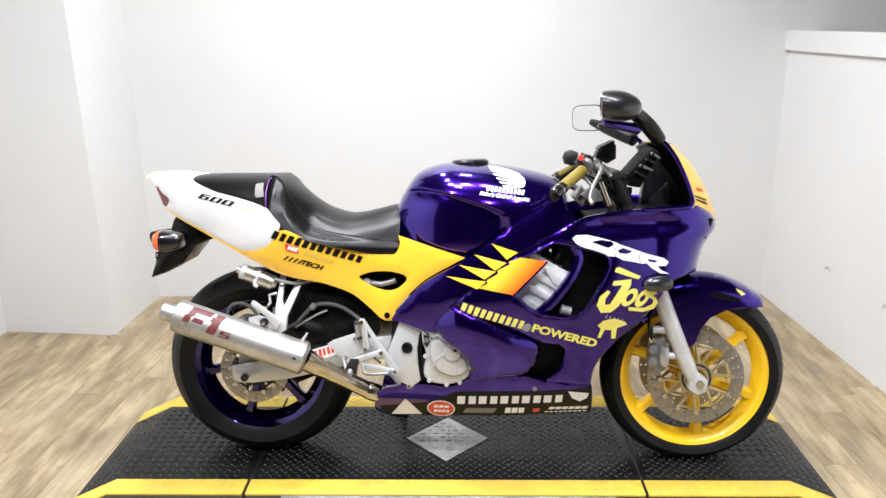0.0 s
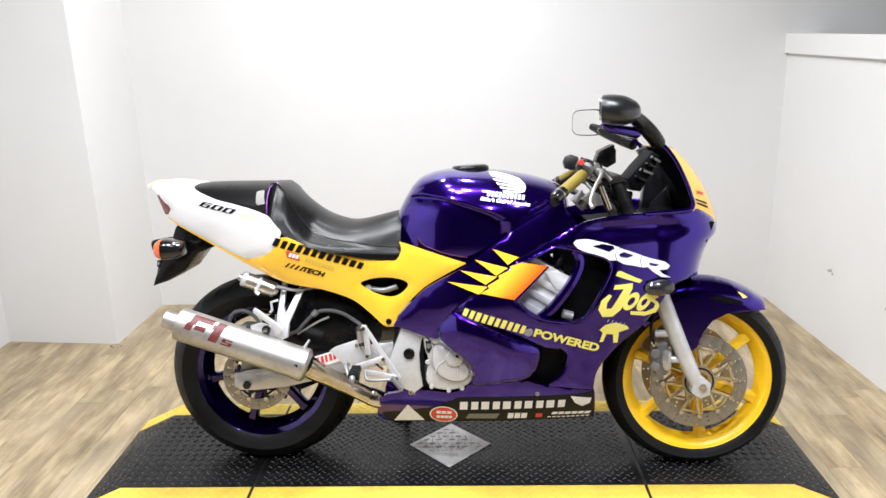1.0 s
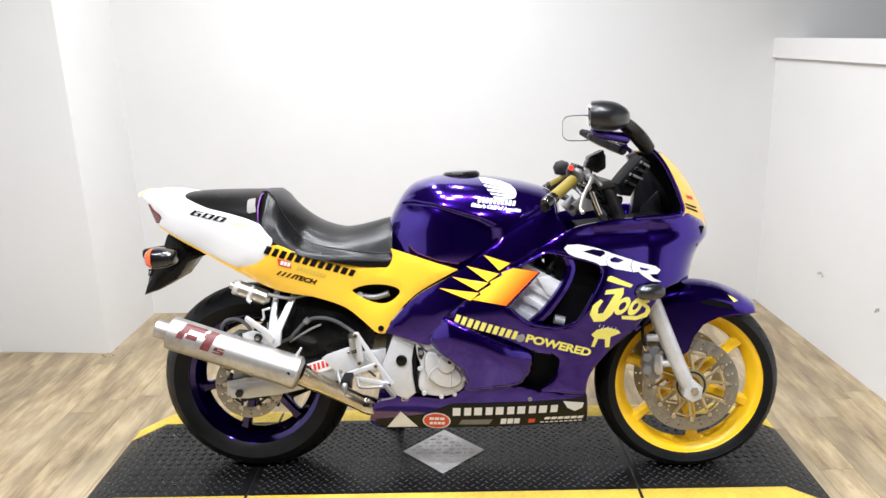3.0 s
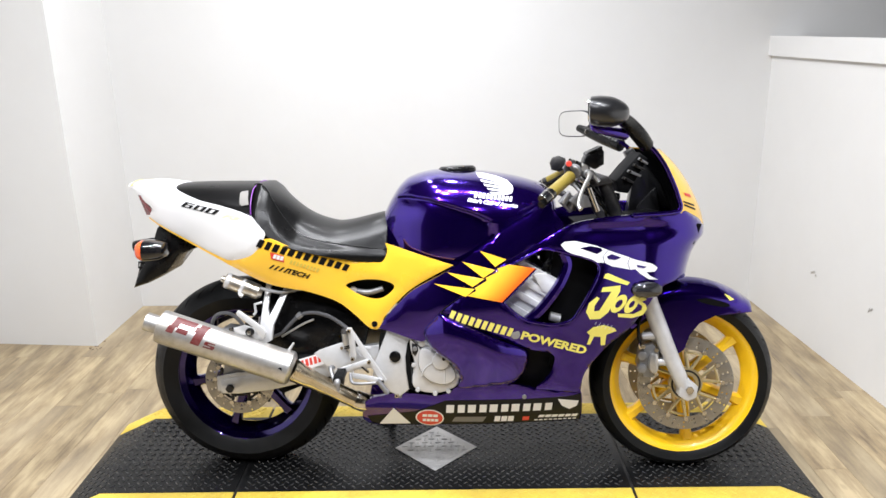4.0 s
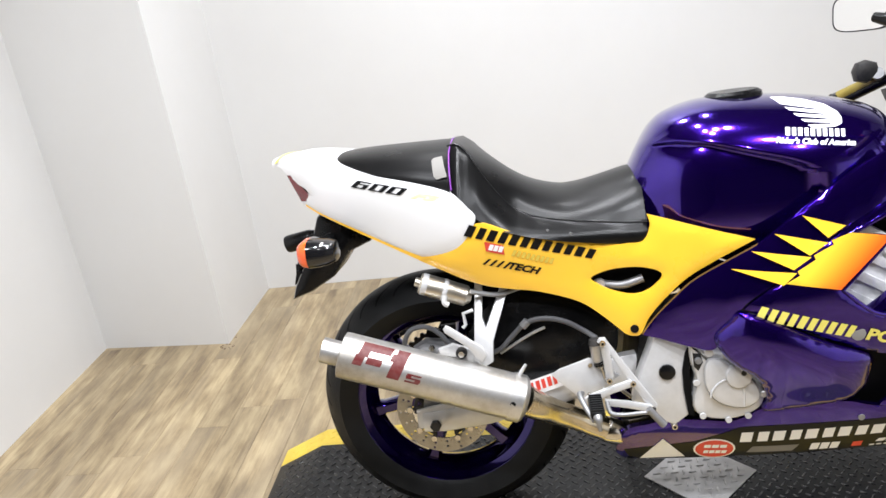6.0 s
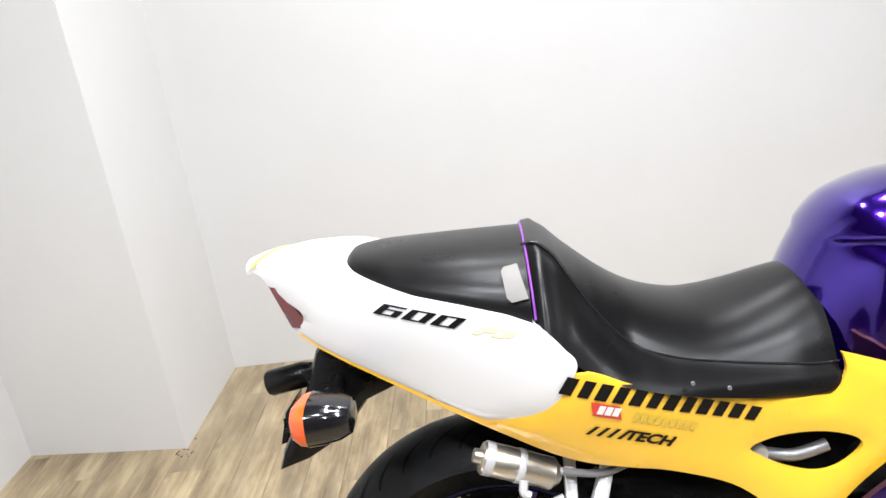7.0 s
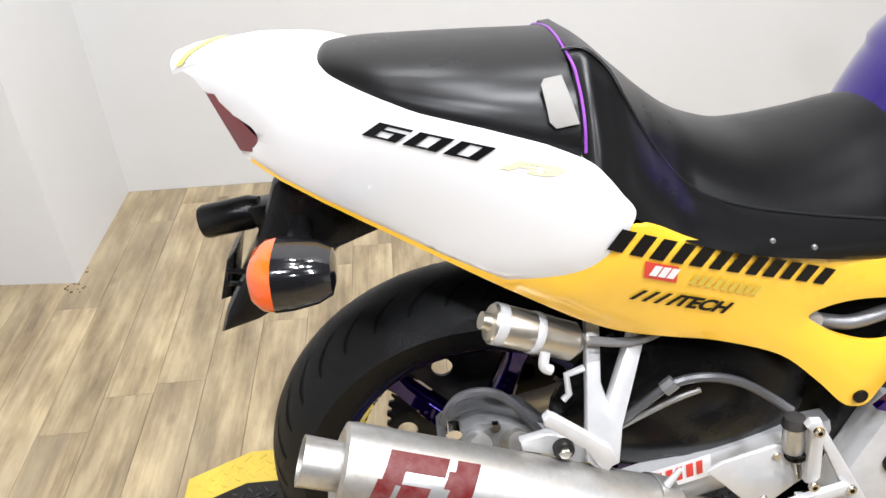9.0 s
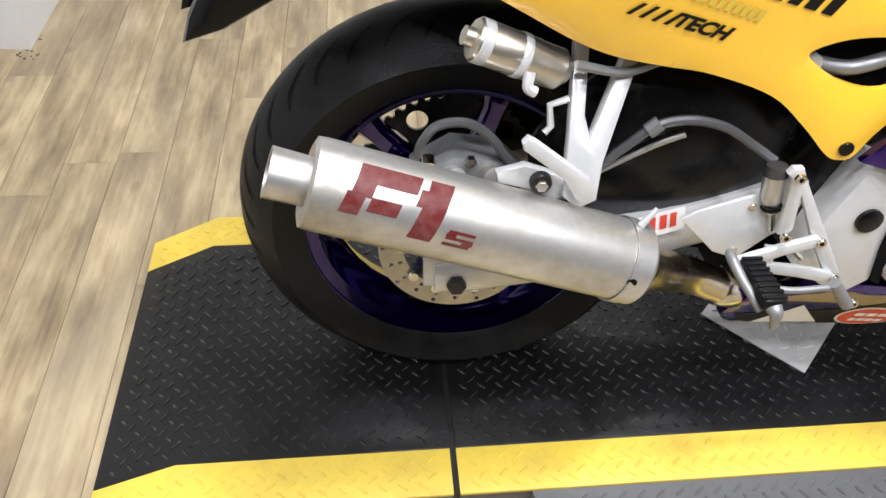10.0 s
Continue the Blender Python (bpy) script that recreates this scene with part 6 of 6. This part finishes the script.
for s in (-1, 1):
    tube("screen_pillar", [(1.20, s * 0.196, 0.836), (1.315, s * 0.175, 0.840), (1.343, s * 0.169, 0.852), (1.334, s * 0.168, 0.890), (1.318, s * 0.168, 0.930), (1.291, s * 0.168, 0.982), (1.258, s * 0.168, 1.024), (1.225, s * 0.166, 1.040)], 0.007, PURPLE, bike, "purple edge of the screen surround", 10)
    # mirrors
    my = -0.315 if s < 0 else 0.395
    rings = []
    for f, r in catmull([(0.0, 0.88), (0.04, 0.93), (0.3, 1.0), (0.6, 0.94), (0.85, 0.66), (0.97, 0.36), (1.0, 0.05)], 5):
        x = lerp(1.056, 1.158, f)
        rings.append([(x + (0.22 if s < 0 else 0.0) * 0.068 * r * math.cos(a), my + 0.068 * r * math.cos(a), 1.130 - 0.008 * f + 0.0405 * r * math.copysign(abs(math.sin(a)) ** 0.75, math.sin(a))) for a in (2 * math.pi * j / 32 for j in range(32))])
    mirror = loft("mirror", rings, HOUSING, bike, "glossy black mirror housing", smooth=60)
    gm = Matrix.Translation((1.0545, my, 1.130)) @ pose(0, 0, 0, 0, 0, -12) if s < 0 else Matrix.Translation((1.122, my + 0.005, 1.101)) @ pose(0, 0, 0, 0, 0, 38)
    gw, gh = (0.050, 0.030) if s < 0 else (0.074, 0.044)

    def oval(k, dx):
        return [tuple(gm @ Vector((dx, k * gw * math.copysign(abs(math.cos(a)) ** 0.5, math.cos(a)), k * gh * math.copysign(abs(math.sin(a)) ** 0.5, math.sin(a))))) for a in (2 * math.pi * j / 48 for j in range(48))]

    if s > 0:
        bpy.data.objects.remove(mirror)
        mirror = loft("mirror", [oval(0.96, -0.002), oval(1.06, -0.001), oval(1.07, 0.006), oval(0.95, 0.022), oval(0.6, 0.036), oval(0.2, 0.042)], HOUSING, bike, "glossy black mirror housing", smooth=60)
    loft("mirror_glass", [oval(0.99, -0.001), oval(0.985, -0.004)], CHROME, mirror, "rear-view mirror glass", smooth=20)
    tube("mirror_stalk", [(1.240, -0.170, 1.034), (1.212, -0.200, 1.062), (1.172, -0.235, 1.096), (1.128, -0.300, 1.118)] if s < 0 else [(1.240, 0.170, 1.026), (1.205, 0.220, 1.044), (1.165, 0.285, 1.066), (1.128, 0.345, 1.086)], [0.021, 0.023, 0.021, 0.016] if s < 0 else [0.021, 0.021, 0.019, 0.012], BLACK, mirror, "black mirror stalk")
    if s < 0:
        tube("stalk_cover", [(1.070, -0.250, 1.100), (1.082, -0.248, 1.084), (1.120, -0.236, 1.074), (1.172, -0.205, 1.066)], [0.006, 0.012, 0.014, 0.017], PURPLE, mirror, "purple mirror stalk cover")
    if s > 0:
        disc("stalk_bolt", 1.146, 0.282, 1.073, 0.008, 0.006, STEEL, mirror, 12)
    # front signals
    rings = []
    for f, r in ((0.0, 0.35), (0.15, 0.85), (0.5, 1.0), (0.85, 0.85), (1.0, 0.4)):
        x = lerp(1.203, 1.286, f)
        rings.append([(x, s * 0.205 + 0.022 * r * math.cos(a), 0.620 + 0.002 * f + 0.0245 * r * math.sin(a)) for a in (2 * math.pi * j / 24 for j in range(24))])
    loft("front_signal", rings, SMOKE, bike, "smoked front turn signal")
tube("side_stand", [(0.50, 0.13, 0.27), (0.46, 0.22, 0.10), (0.44, 0.262, 0.036)], [0.014, 0.012, 0.011], DARKMETAL, bike, "side stand leg carrying the machine")
slab("stand_foot", [(0.41, 0.036), (0.47, 0.036), (0.47, 0.042), (0.41, 0.042)], 0.235, 0.285, DARKMETAL, bike, 0.001)

# livery on the fairing
for k, tri in enumerate(([(0.763, 0.744), (0.838, 0.720), (0.806, 0.699)], [(0.712, 0.713), (0.806, 0.690), (0.772, 0.668)], [(0.669, 0.682), (0.775, 0.665), (0.742, 0.643)], [(0.631, 0.649), (0.747, 0.637), (0.722, 0.615)])):
    decal("yellow_flash", tri, w_fair, YELLOW, bike, 0.0022, step=0.012, label="pointed yellow flash")
decal("orange_panel", [(0.846, 0.706), (0.919, 0.694), (0.824, 0.599), (0.726, 0.618), (0.752, 0.632), (0.748, 0.640), (0.782, 0.660), (0.779, 0.668), (0.815, 0.686), (0.812, 0.694)], w_fair, ORANGE, bike, 0.0022, step=0.012, label="yellow to orange painted panel")
# model mark: three joined slanted shapes
SHAPES = (
    [(0.992, 0.759), (1.002, 0.768), (1.034, 0.769), (1.091, 0.755), (1.128, 0.741), (1.112, 0.722), (1.118, 0.705), (1.096, 0.706), (1.076, 0.717), (1.034, 0.728), (1.005, 0.743)],
    [(1.129, 0.740), (1.165, 0.727), (1.192, 0.717), (1.186, 0.700), (1.192, 0.682), (1.163, 0.689), (1.141, 0.693), (1.120, 0.704), (1.114, 0.722)],
    [(1.193, 0.716), (1.216, 0.708), (1.260, 0.696), (1.276, 0.684), (1.268, 0.673), (1.244, 0.672), (1.254, 0.661), (1.279, 0.649), (1.251, 0.651), (1.225, 0.668), (1.210, 0.682), (1.194, 0.681), (1.188, 0.700)])
for shape in SHAPES:
    decal("model_mark", shape, w_fair, DECALWHITE, bike, step=0.012, label="white slanted mark")
for slot in ([(1.046, 0.749), (1.076, 0.754), (1.107, 0.748), (1.112, 0.740), (1.096, 0.731), (1.074, 0.739)], [(1.124, 0.723), (1.139, 0.729), (1.167, 0.718), (1.149, 0.712), (1.129, 0.715)], [(1.213, 0.695), (1.244, 0.688), (1.234, 0.684), (1.216, 0.688)]):
    decal("model_mark_gap", slot, w_fair, PURPLE, bike, 0.0028)
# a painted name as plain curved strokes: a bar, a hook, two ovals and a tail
for stroke in ([(1.121, 0.672), (1.130, 0.674), (1.160, 0.660), (1.195, 0.644), (1.187, 0.636), (1.150, 0.648), (1.116, 0.661)],
               [(1.114, 0.633), (1.167, 0.637), (1.166, 0.619), (1.150, 0.588), (1.133, 0.557), (1.110, 0.538), (1.080, 0.538), (1.067, 0.562), (1.075, 0.589), (1.098, 0.607), (1.106, 0.601), (1.092, 0.580), (1.091, 0.563), (1.106, 0.564), (1.122, 0.590), (1.140, 0.620), (1.110, 0.620)],
               [(1.240, 0.601), (1.221, 0.593), (1.223, 0.580), (1.236, 0.570), (1.233, 0.558), (1.210, 0.548), (1.162, 0.552), (1.164, 0.541), (1.206, 0.535), (1.240, 0.543), (1.250, 0.561), (1.246, 0.575), (1.234, 0.584), (1.247, 0.590)]):
    decal("lettering", stroke, w_fair, DECALYELLOW, bike, label="yellow curved stroke of a painted name")
for cx, cz, rx_, rz_, hole in ((1.164, 0.582, 0.021, 0.027, 0.46), (1.203, 0.578, 0.019, 0.027, 0.40)):
    ring = [(cx + rx_ * math.cos(a) + 0.012 * math.sin(a), cz + rz_ * math.sin(a)) for a in (2 * math.pi * j / 20 for j in range(20))]
    inner = [(cx + hole * (rx_ * math.cos(a) + 0.012 * math.sin(a)), cz + hole * rz_ * math.sin(a)) for a in (2 * math.pi * j / 14 for j in range(14))]
    decal("lettering", ring, w_fair, DECALYELLOW, bike, holes=[inner], step=0.008, label="yellow oval stroke of a painted name")
# small yellow mark below it, and its chequered band
decal("yellow_mark", [(1.074, 0.497), (1.090, 0.512), (1.122, 0.518), (1.156, 0.506), (1.163, 0.496), (1.133, 0.486), (1.131, 0.452), (1.118, 0.452), (1.116, 0.480), (1.096, 0.482), (1.086, 0.456), (1.076, 0.457), (1.084, 0.486)], w_fair, DECALYELLOW, bike, label="small irregular yellow mark")
bars((1.090, 0.522), (1.150, 0.505), 0.009, 0.010, 5, w_fair, DECALWHITE, bike, "chequer", gap=0.9, lift=0.0024)
bars((1.096, 0.513), (1.156, 0.496), 0.008, 0.008, 5, w_fair, DECALWHITE, bike, "chequer", gap=0.9, lift=0.0024)
bars((0.668, 0.551), (0.852, 0.493), 0.0275, 0.0265, 5, w_fair, DECALYELLOW, bike, slant=0.1, stems=True, label="yellow bars for a maker's name")
words("POWERED", (0.878, 0.485), (1.072, 0.424), 0.027, w_fair, DECALYELLOW, bike, label="yellow lettering POWERED")
disc("chip_mark", 0.864, -w_fair(0.864, 0.500) - 0.0005, 0.500, 0.014, 0.002, GREYPATCH, bike, 10)
bars((0.654, 0.230), (0.984, 0.241), 0.030, 0.028, 5, w_fair, DECALWHITE, bike, gap=0.14, slant=0.1, stems=True, label="white bars for a maker's name")
decal("wing_mark", [(0.996, 0.282), (1.060, 0.273), (1.056, 0.254), (1.034, 0.242), (1.010, 0.256)], w_fair, DECALWHITE, bike)
decal("triangle_mark", [(0.498, 0.244), (0.449, 0.179), (0.548, 0.183)], w_fair, DECALWHITE, bike)
decal("oval_mark", [(0.608 + 0.044 * math.cos(a), 0.209 + 0.032 * math.sin(a)) for a in (2 * math.pi * j / 20 for j in range(20))], w_fair, DECALWHITE, bike)
decal("oval_mark", [(0.608 + 0.040 * math.cos(a), 0.209 + 0.028 * math.sin(a)) for a in (2 * math.pi * j / 20 for j in range(20))], w_fair, BRIGHTRED, bike, 0.0024)
bars((0.584, 0.213), (0.634, 0.213), 0.010, 0.010, 3, w_fair, DECALWHITE, bike, lift=0.0032)
bars((0.584, 0.195), (0.634, 0.195), 0.010, 0.010, 4, w_fair, DECALWHITE, bike, lift=0.0032)
bars((0.675, 0.196), (0.772, 0.197), 0.019, 0.020, 1, w_fair, GREYPATCH, bike, gap=0.02, slant=0.6)
bars((0.804, 0.198), (0.866, 0.199), 0.021, 0.020, 3, w_fair, DECALWHITE, bike)
bars((0.890, 0.201), (0.914, 0.202), 0.015, 0.015, 1, w_fair, BRIGHTRED, bike)
bars((0.938, 0.212), (1.060, 0.212), 0.010, 0.010, 6, w_fair, DECALWHITE, bike, slant=0.5)
bars((0.927, 0.200), (1.060, 0.202), 0.004, 0.004, 9, w_fair, DECALWHITE, bike, gap=0.3)
# livery on the tail


def cells(rects, p0, p1, height, slant, name, material, label=""):
    """Block figures made of strokes, laid on the tail from p0 to p1 along their foot."""
    d = np.array(p1) - np.array(p0)
    along = d / np.linalg.norm(d)
    up = np.array((-along[1], along[0]))
    verts, faces = [], []
    for u0, u1, v0, v1 in rects:
        for i in range(2):
            a, b = lerp(u0, u1, i / 2), lerp(u0, u1, (i + 1) / 2)
            k = len(verts)
            for u, v in ((a, v0), (b, v0), (b, v1), (a, v1)):
                q = np.array(p0) + d * u + up * height * v + along * slant * height * v
                verts.append((q[0], -(W_TAIL(q[0], q[1]) + 0.0018), q[1]))
            faces.append((k, k + 1, k + 2, k + 3))
    build(name, verts, faces, material, bike, label)


SIX = ((0.0, 0.32, 0, 1), (0.32, 1.0, 0.84, 1), (0.32, 1.0, 0, 0.14), (0.32, 1.0, 0.50, 0.64), (0.70, 1.0, 0.14, 0.50))
NIL = ((0.0, 0.32, 0, 1), (0.32, 1.0, 0.86, 1), (0.32, 1.0, 0, 0.14), (0.68, 1.0, 0.14, 0.86))
for k, digit in enumerate((SIX, NIL, NIL)):
    cells([(k * 0.345 + 0.29 * a, k * 0.345 + 0.29 * b, c, e) for a, b, c, e in digit], (-0.117, 0.8735), (-0.006, 0.8500), 0.0165, 0.95, "number", DECALBLACK, "black slanted block figure of the number 600")
words("F3", (0.012, 0.843), (0.074, 0.832), 0.012, W_TAIL, PALEYELLOW, bike, lift=0.0007, slant=0.45, label="faded yellow lettering F3")
bars((0.112, 0.760), (0.374, 0.676), 0.0255, 0.0205, 6, W_TAIL, DECALBLACK, bike, slant=0.25, gap=0.16, stems=True, label="black bars for a maker's name")
decal("red_square_mark", [(0.156, 0.742), (0.193, 0.730), (0.194, 0.709), (0.157, 0.721)], W_TAIL, BRIGHTRED, bike)
bars((0.161, 0.724), (0.190, 0.715), 0.013, 0.013, 3, W_TAIL, DECALWHITE, bike, lift=0.0024)
bars((0.206, 0.706), (0.290, 0.676), 0.014, 0.013, 9, W_TAIL, MAT_YELLOW, bike, gap=0.3)
bars((0.142, 0.693), (0.196, 0.676), 0.015, 0.017, 4, W_TAIL, DECALBLACK, bike, gap=0.62, slant=0.7)
words("TECH", (0.198, 0.676), (0.262, 0.655), 0.0165, W_TAIL, DECALBLACK, bike, slant=0.3)
# screen and muffler marks
SH = 0.010
muffler_mark([(0.030, 0.050, 0.15, 0.62, SH), (0.034, 0.056, 0.55, 1.27, SH), (0.056, 0.099, 0.84, 1.27, SH), (0.056, 0.088, 0.28, 0.58, SH)], DECALRED, "worn dark red block mark on the muffler")
muffler_mark([(0.108, 0.134, -0.08, 1.27, SH), (0.101, 0.108, 0.62, 1.0, SH)], DECALRED, "worn dark red block mark on the muffler")
muffler_mark([(0.146, 0.176, -0.06, 0.02, SH), (0.166, 0.178, 0.02, 0.10, SH), (0.146, 0.177, 0.10, 0.17, SH), (0.145, 0.156, 0.17, 0.25, SH), (0.146, 0.176, 0.25, 0.32, SH)], DECALRED, "small worn dark red mark on the muffler")
# black dot laid on the muffler for the dark of a hole
disc("mount_hole_shade", *on_muffler(0.375, 0.12), 0.006, 0.002, LINER, muffler, 10)
# small marks on the screen
for i0, i1 in ((5, 6), (7, 8)):
    rows = screen_rings(-0.0016)[i0:i1 + 1]
    open_loft("screen_mark", [r[1:5] for r in rows], DECALBLACK, "black bars of small print on the screen")
open_loft("screen_mark", [r[2:5] for r in screen_rings(-0.0016)[11:13]], BRIGHTRED, "small red mark on the screen")
# rolled lip round the vent
for s in (-1, 1):
    lip = catmull(HOLE_O, 3, True)
    lip.append(lip[0])
    tube("vent_lip", [(x, s * (w_fair(x, z) - 0.002), z) for x, z in lip], 0.0042, PURPLE, bike, "rolled purple lip of the vent", 8, smooth_path=False)
# ---- floor planks
PW, PLEN = 0.118, 0.92
pm = {}


def plank_mesh(length):
    key = round(length, 3)
    if key not in pm:
        bm = box_bm(-PW / 2 + 0.0004, PW / 2 - 0.0004, -length / 2 + 0.0004, length / 2 - 0.0004, -0.0035, 0.0, 0.0)
        me = bpy.data.meshes.new("plank")
        bmesh.ops.bevel(bm, geom=[e for e in bm.edges if all(v.co.z > -0.001 for v in e.verts)], offset=0.0007, segments=1, affect="EDGES")
        bm.to_mesh(me)
        bm.free()
        me.materials.append(WOOD)
        pm[key] = me
    return pm[key]


rng = random.Random(4)
cols = int(4.1 / PW) + 1
for i in range(cols):
    x = -2.10 + PW * (i + 0.5)
    y = 1.7 - rng.random() * PLEN
    while y < 4.76:
        n_ = min(PLEN, 4.757 - y)
        if n_ < 0.03:
            break
        ob = new("plank", plank_mesh(n_))
        ob.location = (x, y + n_ / 2, 0)
        ob.parent = floor
        y += PLEN
